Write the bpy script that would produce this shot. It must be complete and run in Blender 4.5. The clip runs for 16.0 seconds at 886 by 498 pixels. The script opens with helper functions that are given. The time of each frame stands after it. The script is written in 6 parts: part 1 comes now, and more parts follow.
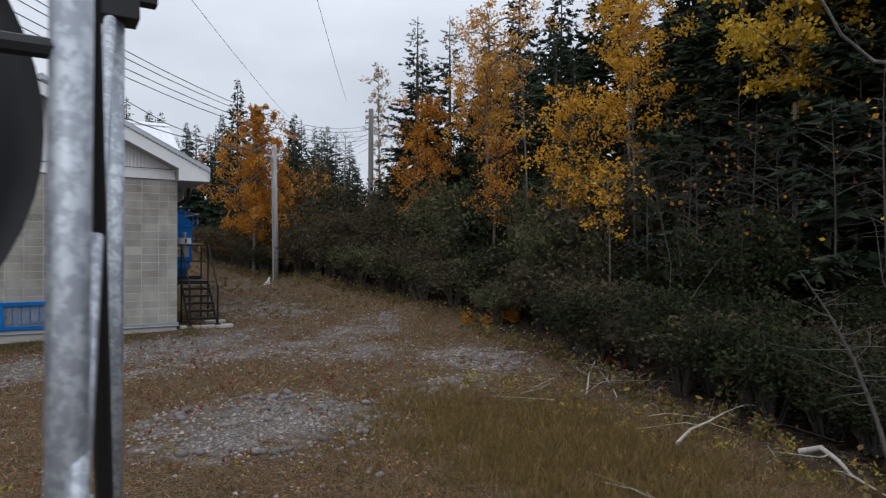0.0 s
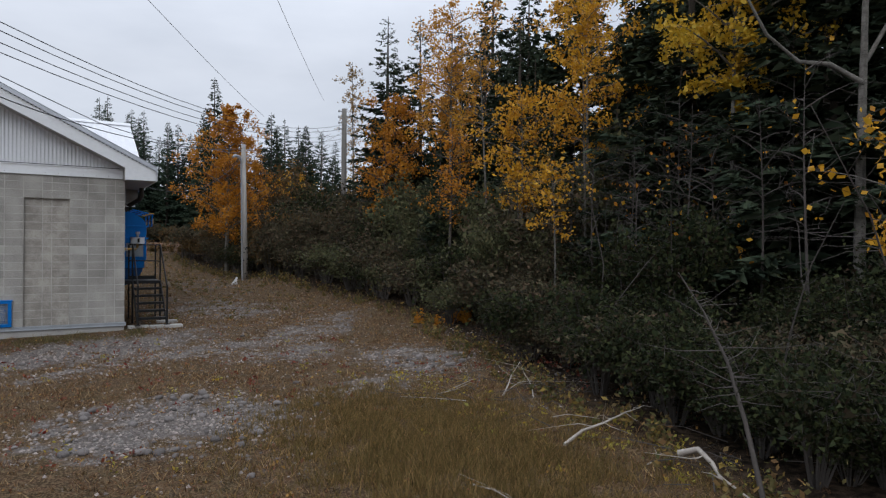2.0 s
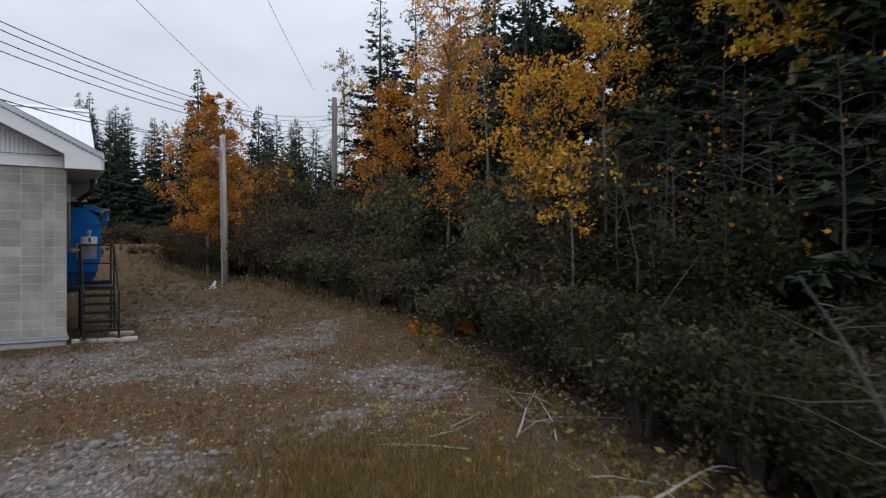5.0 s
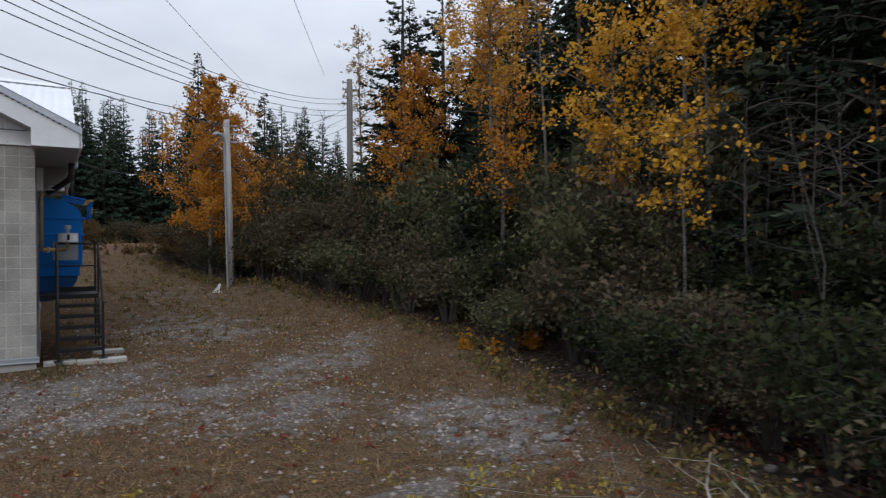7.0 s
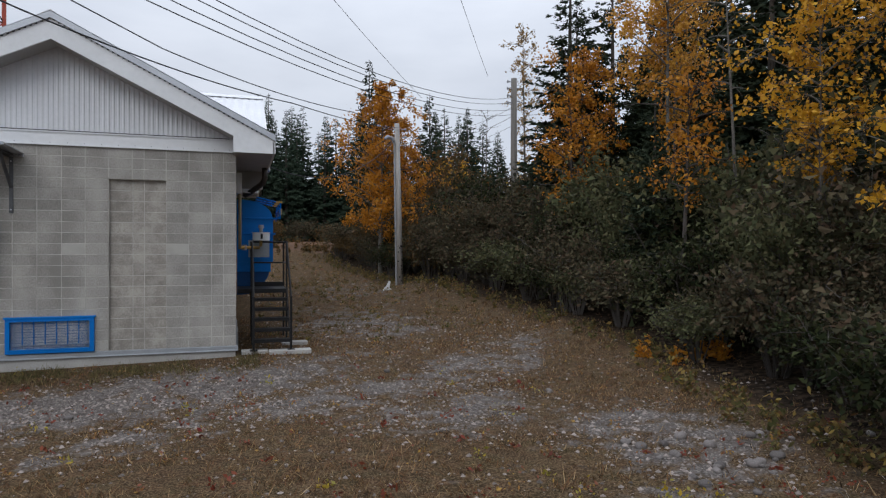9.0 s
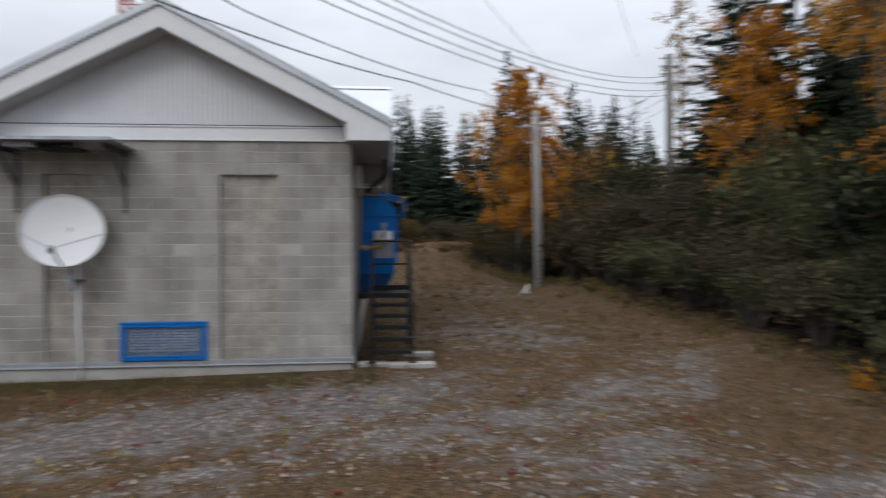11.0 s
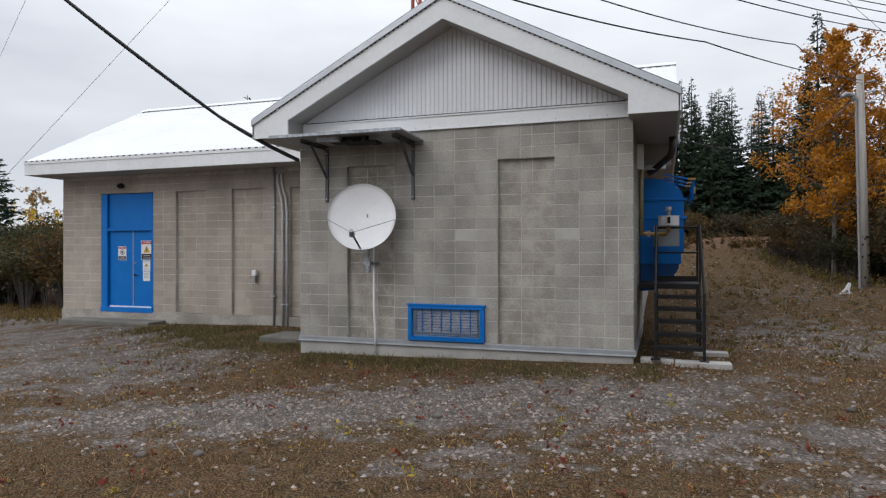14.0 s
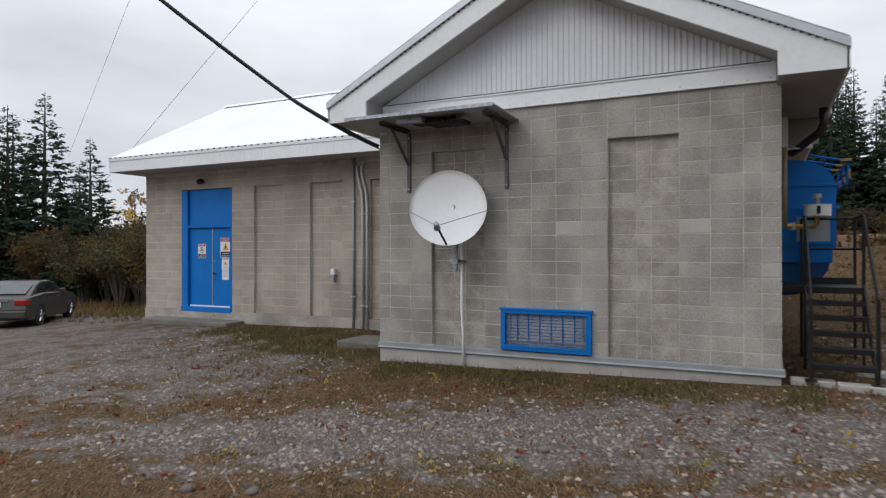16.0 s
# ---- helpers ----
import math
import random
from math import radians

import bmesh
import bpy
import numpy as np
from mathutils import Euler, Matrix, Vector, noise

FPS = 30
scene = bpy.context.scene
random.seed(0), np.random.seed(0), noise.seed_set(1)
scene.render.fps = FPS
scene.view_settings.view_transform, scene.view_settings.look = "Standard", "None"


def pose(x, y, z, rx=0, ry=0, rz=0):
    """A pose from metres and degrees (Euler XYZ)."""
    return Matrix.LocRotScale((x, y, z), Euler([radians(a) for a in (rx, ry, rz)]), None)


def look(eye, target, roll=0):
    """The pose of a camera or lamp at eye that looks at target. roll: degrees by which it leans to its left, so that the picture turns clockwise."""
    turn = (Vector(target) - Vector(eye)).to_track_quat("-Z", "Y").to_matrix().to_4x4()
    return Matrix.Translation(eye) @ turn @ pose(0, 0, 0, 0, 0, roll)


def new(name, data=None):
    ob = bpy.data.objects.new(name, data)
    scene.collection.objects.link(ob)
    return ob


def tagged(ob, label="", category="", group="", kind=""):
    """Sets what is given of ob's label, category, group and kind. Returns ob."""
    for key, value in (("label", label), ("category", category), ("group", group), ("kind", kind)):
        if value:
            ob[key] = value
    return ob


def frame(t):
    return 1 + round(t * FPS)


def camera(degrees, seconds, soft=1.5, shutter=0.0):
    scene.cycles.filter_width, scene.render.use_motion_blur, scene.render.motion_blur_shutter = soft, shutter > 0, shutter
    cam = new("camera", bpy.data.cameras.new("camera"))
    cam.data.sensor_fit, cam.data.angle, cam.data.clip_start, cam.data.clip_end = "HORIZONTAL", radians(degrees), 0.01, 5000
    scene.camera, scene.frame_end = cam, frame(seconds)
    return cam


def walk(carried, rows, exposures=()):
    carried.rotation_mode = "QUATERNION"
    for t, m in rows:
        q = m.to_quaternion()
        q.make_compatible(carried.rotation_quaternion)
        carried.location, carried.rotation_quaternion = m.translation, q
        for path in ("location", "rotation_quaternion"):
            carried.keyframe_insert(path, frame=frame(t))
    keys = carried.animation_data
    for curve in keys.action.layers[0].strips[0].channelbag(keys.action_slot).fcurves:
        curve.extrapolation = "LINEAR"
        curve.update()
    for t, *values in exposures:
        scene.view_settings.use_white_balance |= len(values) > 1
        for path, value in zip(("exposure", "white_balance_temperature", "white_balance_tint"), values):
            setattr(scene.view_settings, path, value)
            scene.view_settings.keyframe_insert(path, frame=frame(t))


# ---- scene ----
cam = camera(69.0, 16.0, soft=1.25, shutter=0.7)
PATH = [
    (0, (-2.94, -18.287, 2.004), (-1.894, -16.583, 2.002), 0.3),
    (0.5, (-2.611, -18.457, 1.976), (-1.561, -16.755, 1.978), 0.4),
    (1, (-2.078, -18.775, 1.985), (-1.028, -17.073, 1.986), 0.4),
    (1.5, (-1.82, -18.918, 2.014), (-0.774, -17.214, 2.012), 0.3),
    (2, (-1.787, -18.943, 2.006), (-0.737, -17.241, 2.005), 0.4),
    (2.5, (-1.659, -19.018, 2.005), (-0.61, -17.315, 2.005), 0.4),
    (3, (-1.6, -19.062, 2.01), (-0.55, -17.359, 2.008), 0.3),
    (3.5, (-1.5, -18.984, 2.0), (-0.454, -17.279, 1.997), 0.2),
    (3.7, (-1.43, -18.866, 1.971), (-0.385, -17.161, 1.972), 0.2),
    (6, (0.361, -14.917, 1.934), (1.407, -13.212, 1.933), -0.2),
    (6.5, (0.437, -14.198, 1.885), (1.481, -12.493, 1.884), -0.2),
    (7, (0.188, -13.665, 1.923), (1.233, -11.96, 1.918), -0.4),
    (7.5, (0.027, -13.439, 1.929), (0.851, -11.616, 1.926), -0.3),
    (8, (-0.033, -13.383, 1.927), (0.735, -11.536, 1.925), -0.2),
    (8.2, (-0.044, -13.367, 1.933), (0.608, -11.476, 1.93), -0.3),
    (10.3, (0.383, -12.304, 1.905), (0.968, -10.391, 1.901), -0.1),
    (10.5, (0.464, -11.93, 1.897), (1.022, -10.01, 1.895), -0.4),
    (11, (0.599, -11.424, 1.919), (0.776, -9.432, 1.915), -0.3),
    (11.5, (0.579, -11.225, 1.875), (0.336, -9.24, 1.877), -0.2),
    (12, (0.593, -11.186, 1.871), (-0.028, -9.285, 1.875), -0.1),
    (12.5, (0.605, -11.19, 1.861), (-0.046, -9.299, 1.865), -0.1),
    (13, (0.558, -11.028, 1.872), (-0.094, -9.137, 1.875), -0.1),
    (13.5, (0.507, -10.869, 1.811), (-0.146, -8.979, 1.813), -0.2),
    (14, (0.477, -10.834, 1.644), (-0.173, -8.943, 1.646), -0.1),
    (14.5, (0.457, -10.809, 1.646), (-0.194, -8.918, 1.647), -0.2),
    (15, (0.345, -10.53, 1.645), (-0.307, -8.639, 1.646), -0.2),
    (15.5, (0.101, -10.095, 1.596), (-0.749, -8.285, 1.598), -0.2),
    (16, (-0.225, -9.5, 1.577), (-1.113, -7.708, 1.58), -0.1),
]
walk(cam, [(t, look(eye, target, roll)) for t, eye, target, roll in PATH], [(0, -0.08, 6150, 10), (6, -0.08, 6100, 10), (10.5, 0.03, 6270, 10), (12, 0.14, 6440, 10), (16, 0.12, 6460, 10)])

# ---- light ----
world = bpy.data.worlds.new("overcast_sky")
scene.world = world
world.use_nodes = True
wn, wl = world.node_tree.nodes, world.node_tree.links
wn.clear()
w_out = wn.new("ShaderNodeOutputWorld")
w_bg = wn.new("ShaderNodeBackground")
w_sky = wn.new("ShaderNodeTexSky")
w_sky.sky_type = "NISHITA"
w_sky.sun_disc = False
w_sky.sun_elevation, w_sky.sun_rotation = radians(38), radians(215)
w_co = wn.new("ShaderNodeTexCoord")
w_sep = wn.new("ShaderNodeSeparateXYZ")
w_map = wn.new("ShaderNodeMapping")
w_map.inputs["Scale"].default_value = (1, 1, 3.2)
w_noise = wn.new("ShaderNodeTexNoise")
w_noise.inputs["Scale"].default_value = 2.3
w_noise.inputs["Detail"].default_value = 5
w_ramp = wn.new("ShaderNodeValToRGB")
w_ramp.color_ramp.elements[0].position, w_ramp.color_ramp.elements[0].color = 0.3, (0.61, 0.64, 0.70, 1)
w_ramp.color_ramp.elements[1].position, w_ramp.color_ramp.elements[1].color = 0.7, (0.85, 0.87, 0.92, 1)
w_high = wn.new("ShaderNodeMapRange")
w_high.inputs[1].default_value, w_high.inputs[2].default_value = 0.25, 0.9
w_high.inputs[3].default_value, w_high.inputs[4].default_value = 1.0, 2.3
w_mul = wn.new("ShaderNodeVectorMath")
w_mul.operation = "SCALE"
w_dim = wn.new("ShaderNodeVectorMath")
w_dim.operation = "SCALE"
w_dim.inputs["Scale"].default_value = 0.07
w_mix = wn.new("ShaderNodeMix")
w_mix.data_type = "RGBA"
w_mix.inputs[0].default_value = 0.9
wl.new(w_co.outputs["Generated"], w_map.inputs[0])
wl.new(w_map.outputs[0], w_noise.inputs["Vector"])
wl.new(w_noise.outputs["Fac"], w_ramp.inputs[0])
wl.new(w_co.outputs["Generated"], w_sep.inputs[0])
wl.new(w_sep.outputs["Z"], w_high.inputs[0])
wl.new(w_ramp.outputs[0], w_mul.inputs[0])
wl.new(w_high.outputs[0], w_mul.inputs["Scale"])
wl.new(w_sky.outputs[0], w_dim.inputs[0])
wl.new(w_dim.outputs[0], w_mix.inputs[6])
wl.new(w_mul.outputs[0], w_mix.inputs[7])
wl.new(w_mix.outputs[2], w_bg.inputs["Color"])
wl.new(w_bg.outputs[0], w_out.inputs["Surface"])
sun = new("sun", bpy.data.lights.new("sun", "SUN"))
sun.data.energy, sun.data.angle, sun.data.color = 0.6, radians(25), (1.0, 0.97, 0.92)
sun.matrix_world = look((-8, -14, 12), (0, 0, 0))

# ---- materials ----
RNG = np.random.default_rng(7)


def mat(name, a, b=None, rough=0.8, metal=0.0, scale=3.0, fine=40.0, bump=0.15, piece=0.0, spec=0.5, stretch=(1, 1, 1), island=0.0, whole=False, lo=0.36, hi=0.68):
    """A principled surface with colour varied at two scales, and fine relief."""
    m = bpy.data.materials.new(name)
    m.use_nodes = True
    n, l = m.node_tree.nodes, m.node_tree.links
    p = n["Principled BSDF"]
    b = b or tuple(c * 0.72 for c in a)
    co = n.new("ShaderNodeTexCoord")
    mp = n.new("ShaderNodeMapping")
    mp.inputs["Scale"].default_value = stretch
    l.new(n.new("ShaderNodeNewGeometry").outputs["Position"] if whole else co.outputs["Object"], mp.inputs[0])
    t1, t2 = n.new("ShaderNodeTexNoise"), n.new("ShaderNodeTexNoise")
    t1.inputs["Scale"].default_value, t1.inputs["Detail"].default_value = scale, 5
    t2.inputs["Scale"].default_value, t2.inputs["Detail"].default_value = fine, 3
    l.new(mp.outputs[0], t1.inputs["Vector"])
    l.new(mp.outputs[0], t2.inputs["Vector"])
    add = n.new("ShaderNodeMath")
    add.operation = "MULTIPLY_ADD"
    add.inputs[1].default_value = 0.45
    l.new(t2.outputs["Fac"], add.inputs[0])
    sc = n.new("ShaderNodeMath")
    sc.operation = "MULTIPLY"
    sc.inputs[1].default_value = 0.6
    l.new(t1.outputs["Fac"], sc.inputs[0])
    l.new(sc.outputs[0], add.inputs[2])
    rg = n.new("ShaderNodeMapRange")
    rg.inputs[1].default_value, rg.inputs[2].default_value = lo, hi
    l.new(add.outputs[0], rg.inputs[0])
    mx = n.new("ShaderNodeMix")
    mx.data_type = "RGBA"
    mx.inputs[6].default_value, mx.inputs[7].default_value = (*a, 1), (*b, 1)
    l.new(rg.outputs[0], mx.inputs[0])
    out = mx.outputs[2]
    if piece or island:
        hs = n.new("ShaderNodeHueSaturation")
        vr = n.new("ShaderNodeMapRange")
        k = piece or island
        vr.inputs[3].default_value, vr.inputs[4].default_value = 1 - k, 1 + k
        src = n.new("ShaderNodeObjectInfo").outputs["Random"] if piece else n.new("ShaderNodeNewGeometry").outputs["Random Per Island"]
        l.new(src, vr.inputs[0])
        l.new(vr.outputs[0], hs.inputs["Value"])
        l.new(out, hs.inputs["Color"])
        out = hs.outputs[0]
    l.new(out, p.inputs["Base Color"])
    p.inputs["Roughness"].default_value, p.inputs["Metallic"].default_value = rough, metal
    p.inputs["Specular IOR Level"].default_value = spec
    if bump:
        bp = n.new("ShaderNodeBump")
        bp.inputs["Strength"].default_value, bp.inputs["Distance"].default_value = bump, 0.01
        l.new(t2.outputs["Fac"], bp.inputs["Height"])
        l.new(bp.outputs[0], p.inputs["Normal"])
    return m


def leafmat(name, cols, rough=0.55, translucent=0.25, spec=0.25):
    """Leaves: each leaf takes its own colour from a ramp."""
    m = bpy.data.materials.new(name)
    m.use_nodes = True
    n, l = m.node_tree.nodes, m.node_tree.links
    p = n["Principled BSDF"]
    g = n.new("ShaderNodeNewGeometry")
    r = n.new("ShaderNodeValToRGB")
    while len(r.color_ramp.elements) < len(cols):
        r.color_ramp.elements.new(0.5)
    for i, (e, c) in enumerate(zip(r.color_ramp.elements, cols)):
        e.position, e.color = i / max(1, len(cols) - 1), (*c, 1)
    l.new(g.outputs["Random Per Island"], r.inputs[0])
    l.new(r.outputs[0], p.inputs["Base Color"])
    p.inputs["Roughness"].default_value = rough
    p.inputs["Specular IOR Level"].default_value = spec
    if translucent:
        tr = n.new("ShaderNodeBsdfTranslucent")
        ms = n.new("ShaderNodeMixShader")
        ms.inputs[0].default_value = translucent
        l.new(r.outputs[0], tr.inputs["Color"])
        l.new(p.outputs[0], ms.inputs[1])
        l.new(tr.outputs[0], ms.inputs[2])
        l.new(ms.outputs[0], n["Material Output"].inputs["Surface"])
    return m


BLOCK = mat("concrete_block", (0.375, 0.358, 0.326), (0.225, 0.213, 0.192), rough=0.95, scale=1.5, fine=45, bump=0.6, piece=0.115, whole=True, stretch=(1.2, 1.2, 0.7), lo=0.42, hi=0.62)
BLOCK_W = mat("beige_concrete_block", (0.40, 0.35, 0.295), (0.285, 0.247, 0.206), rough=0.95, scale=1.0, fine=45, bump=0.6, piece=0.08, whole=True, stretch=(1.2, 1.2, 0.7), lo=0.42, hi=0.62)
BLOCK_R = mat("blotched_concrete_block", (0.37, 0.345, 0.305), (0.235, 0.215, 0.188), rough=0.95, scale=4.5, fine=45, bump=0.7, piece=0.13, whole=True, stretch=(1.0, 1.0, 1.0), lo=0.42, hi=0.62)
BLOCK_P = mat("pale_concrete_block", (0.44, 0.425, 0.39), (0.36, 0.345, 0.315), rough=0.95, scale=4, fine=60, bump=0.4, whole=True)
MORTAR = mat("mortar", (0.58, 0.553, 0.507), (0.32, 0.303, 0.276), rough=0.95, scale=1.6, fine=12, whole=True)
CONCRETE = mat("concrete", (0.42, 0.41, 0.385), (0.30, 0.29, 0.27), rough=0.9, scale=1.6, fine=50, bump=0.3)
STAINED = mat("stained_beige_concrete", (0.40, 0.375, 0.335), (0.22, 0.20, 0.175), rough=0.9, scale=1.3, fine=40, bump=0.4, lo=0.42, hi=0.6)
SLAB = mat("weathered_slab", (0.17, 0.16, 0.14), (0.10, 0.094, 0.083), rough=0.9, scale=2, fine=50, bump=0.3)
WHITE = mat("white_metal", (0.74, 0.75, 0.76), (0.66, 0.67, 0.68), rough=0.45, scale=1.2, fine=14, bump=0.02)
ROOF = mat("white_roof_sheet", (0.72, 0.73, 0.75), (0.64, 0.65, 0.67), rough=0.5, scale=0.8, fine=9, bump=0.02)
SIDING = mat("grey_white_siding", (0.66, 0.67, 0.69), (0.58, 0.59, 0.61), rough=0.5, scale=1.0, fine=20, bump=0.02)
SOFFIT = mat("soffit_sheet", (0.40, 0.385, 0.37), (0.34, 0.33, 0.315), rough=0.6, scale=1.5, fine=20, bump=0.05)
FLASH = mat("galvanised_flashing", (0.50, 0.52, 0.55), (0.40, 0.42, 0.45), rough=0.45, metal=0.5, scale=3, fine=40, bump=0.05)
FLASH_B = mat("dull_weathered_flashing", (0.27, 0.285, 0.30), (0.20, 0.21, 0.22), rough=0.6, metal=0.25, scale=3, fine=40, bump=0.05)
GALV = mat("galvanised_steel", (0.45, 0.475, 0.51), (0.27, 0.29, 0.32), rough=0.5, metal=0.5, scale=17, fine=45, bump=0.06, stretch=(1, 1, 0.8), lo=0.45, hi=0.57)
BLUE = mat("blue_paint", (0.001, 0.150, 0.50), (0.001, 0.125, 0.42), spec=0.2, rough=0.5, scale=2, fine=25, bump=0.03)
# Mesh wires in a darker blue than the vent frame.
MESHBLUE = mat("darker_blue_mesh", (0.012, 0.11, 0.30), (0.008, 0.08, 0.23), spec=0.2, rough=0.55, scale=2, fine=25, bump=0.0)
# The blue paint again, darkened so that shade sits in the colour.
BLUE_SHADED = mat("shaded_blue_paint", (0.003, 0.06, 0.20), (0.002, 0.045, 0.15), spec=0.25, rough=0.5, scale=2, fine=25, bump=0.03)
BLACK = mat("black_steel", (0.007, 0.007, 0.008), (0.013, 0.012, 0.012), spec=0.25, rough=0.55, scale=6, fine=40, bump=0.08)
DARK = mat("dark_grey_plastic", (0.010, 0.010, 0.012), (0.016, 0.016, 0.018), rough=0.7, scale=6, fine=40, bump=0.03)
STEELGREY = mat("grey_steel_angle", (0.10, 0.103, 0.11), (0.065, 0.067, 0.072), rough=0.5, metal=0.3, scale=5, fine=40, bump=0.05)
RUBBER = mat("rubber", (0.02, 0.02, 0.02), rough=0.85)
SHEET = mat("grey_sheet", (0.42, 0.43, 0.44), (0.34, 0.35, 0.36), rough=0.5, metal=0.15, scale=2, fine=20, bump=0.02)
DISH = mat("dish_white", (0.82, 0.825, 0.835), (0.77, 0.775, 0.785), rough=0.5, scale=2, fine=15, bump=0.01)
BROWN = mat("brown_steel", (0.05, 0.038, 0.03), (0.035, 0.028, 0.023), rough=0.55)
YELLOW = mat("yellow_pipe_paint", (0.42, 0.25, 0.04), (0.30, 0.18, 0.035), rough=0.5, scale=8)
BRASSY = mat("aged_tan_pipe", (0.33, 0.26, 0.13), (0.22, 0.17, 0.09), rough=0.55, scale=8)
PALEPIPE = mat("pale_conduit", (0.55, 0.55, 0.56), (0.44, 0.44, 0.45), rough=0.5, metal=0.1, scale=4)
PANEL = mat("pale_tank_panel", (0.33, 0.35, 0.36), (0.22, 0.25, 0.27), rough=0.35, scale=3)
POLEWOOD = mat("weathered_pole_wood", (0.40, 0.38, 0.35), (0.27, 0.25, 0.225), rough=0.9, scale=2.5, fine=24, bump=0.4, stretch=(5, 5, 0.4))
OLDWOOD = mat("dark_grey_pole_wood", (0.20, 0.185, 0.165), (0.11, 0.10, 0.088), rough=0.9, scale=2.5, fine=24, bump=0.4, stretch=(5, 5, 0.4))
GREYPIPE = mat("grey_conduit", (0.33, 0.33, 0.34), (0.25, 0.25, 0.26), rough=0.5, metal=0.2)
RED = mat("red_tower_paint", (0.36, 0.05, 0.02), (0.26, 0.04, 0.018), rough=0.55)
TOWERWHITE = mat("white_tower_paint", (0.55, 0.56, 0.58), rough=0.5)
WIRE = mat("black_cable", (0.03, 0.03, 0.035), rough=0.7, bump=0)
THINWIRE = mat("grey_wire", (0.10, 0.10, 0.115), rough=0.6, bump=0)
STONE = mat("river_stone", (0.27, 0.23, 0.205), (0.12, 0.103, 0.092), rough=0.85, scale=9, fine=60, bump=0.2, island=0.6, spec=0.15)
ROCK = mat("field_rock", (0.22, 0.197, 0.185), (0.10, 0.09, 0.085), rough=0.85, scale=9, fine=60, bump=0.3, piece=0.35, spec=0.15)
BARK_B = mat("pale_aspen_bark", (0.17, 0.158, 0.137), (0.06, 0.054, 0.047), rough=0.9, scale=4, fine=25, bump=0.4, stretch=(1, 1, 1.6))
BARK_S = mat("spruce_bark", (0.075, 0.062, 0.05), (0.045, 0.038, 0.03), rough=0.95, scale=8, bump=0.4)
TWIG = mat("grey_brown_twigs", (0.075, 0.064, 0.056), (0.045, 0.038, 0.034), rough=0.9, bump=0.1)
DEADWOOD = mat("bleached_dead_wood", (0.42, 0.38, 0.33), (0.24, 0.21, 0.18), rough=0.9, scale=6, bump=0.3)
NEEDLE = leafmat("spruce_needles", [(0.018, 0.027, 0.018), (0.034, 0.048, 0.029), (0.056, 0.070, 0.042)], 0.85, 0.0, 0.08)
# Far spruces: same needles, a paler, bluer distance tone put into the colour.
NEEDLE_FAR = leafmat("far_spruce_needles", [(0.024, 0.040, 0.029), (0.040, 0.060, 0.039), (0.056, 0.077, 0.049)], 0.85, 0.0, 0.08)
GOLD = leafmat("golden_leaves", [(0.45, 0.22, 0.016), (0.58, 0.31, 0.022), (0.66, 0.38, 0.032), (0.40, 0.18, 0.016)], 0.5, 0.35)
ORANGE = leafmat("orange_leaves", [(0.32, 0.125, 0.012), (0.46, 0.19, 0.015), (0.54, 0.25, 0.021), (0.34, 0.13, 0.012)], 0.5, 0.35)
ORANGE_L = leafmat("pale_orange_leaves", [(0.42, 0.19, 0.022), (0.56, 0.28, 0.035), (0.62, 0.34, 0.05), (0.40, 0.18, 0.022)], 0.5, 0.35)
LEMON = leafmat("yellow_leaves", [(0.50, 0.30, 0.022), (0.60, 0.39, 0.03), (0.42, 0.30, 0.034)], 0.5, 0.35)
LARCH = leafmat("larch_needles", [(0.30, 0.19, 0.08), (0.38, 0.24, 0.09), (0.25, 0.17, 0.08)], 0.6, 0.2)
SHRUB = leafmat("shrub_leaves", [(0.032, 0.033, 0.020), (0.060, 0.057, 0.033), (0.100, 0.082, 0.048), (0.096, 0.062, 0.040), (0.056, 0.056, 0.032)], 0.8, 0.15, 0.06)
SHRUB_L = leafmat("olive_shrub_leaves", [(0.040, 0.046, 0.023), (0.076, 0.084, 0.040), (0.118, 0.120, 0.058), (0.095, 0.082, 0.042), (0.060, 0.068, 0.034)], 0.75, 0.2, 0.08)
# Leaf colours darkened to hold the shade of the overhanging forest.
SHRUB_SHADED = leafmat("shaded_green_leaves", [(0.012, 0.016, 0.008), (0.018, 0.025, 0.012), (0.046, 0.052, 0.020), (0.023, 0.027, 0.014), (0.034, 0.022, 0.015)], 0.8, 0.08, 0.05)
SHRUB_O = leafmat("rusty_shrub_leaves", [(0.11, 0.07, 0.03), (0.08, 0.066, 0.032), (0.15, 0.075, 0.025), (0.065, 0.06, 0.032)], 0.8, 0.15, 0.06)
GRASS_D = leafmat("dry_grass", [(0.03, 0.020, 0.013), (0.17, 0.095, 0.05), (0.10, 0.078, 0.036), (0.21, 0.10, 0.052), (0.42, 0.30, 0.16), (0.11, 0.062, 0.036)], 0.85, 0.3, 0.04)
GRASS_T = leafmat("tawny_grass", [(0.05, 0.037, 0.016), (0.21, 0.14, 0.055), (0.12, 0.096, 0.033), (0.35, 0.22, 0.095), (0.15, 0.116, 0.042), (0.07, 0.051, 0.022)], 0.85, 0.3, 0.04)
GRASS_G = leafmat("green_grass", [(0.06, 0.066, 0.026), (0.125, 0.125, 0.05), (0.26, 0.20, 0.10), (0.06, 0.052, 0.026), (0.17, 0.12, 0.06)], 0.8, 0.35, 0.05)
WEED_R = leafmat("red_weed_leaves", [(0.16, 0.022, 0.018), (0.20, 0.05, 0.02), (0.12, 0.04, 0.03)], 0.6, 0.2)
WEED_Y = leafmat("yellow_weed_leaves", [(0.42, 0.28, 0.025), (0.30, 0.25, 0.04), (0.22, 0.20, 0.04)], 0.6, 0.25)
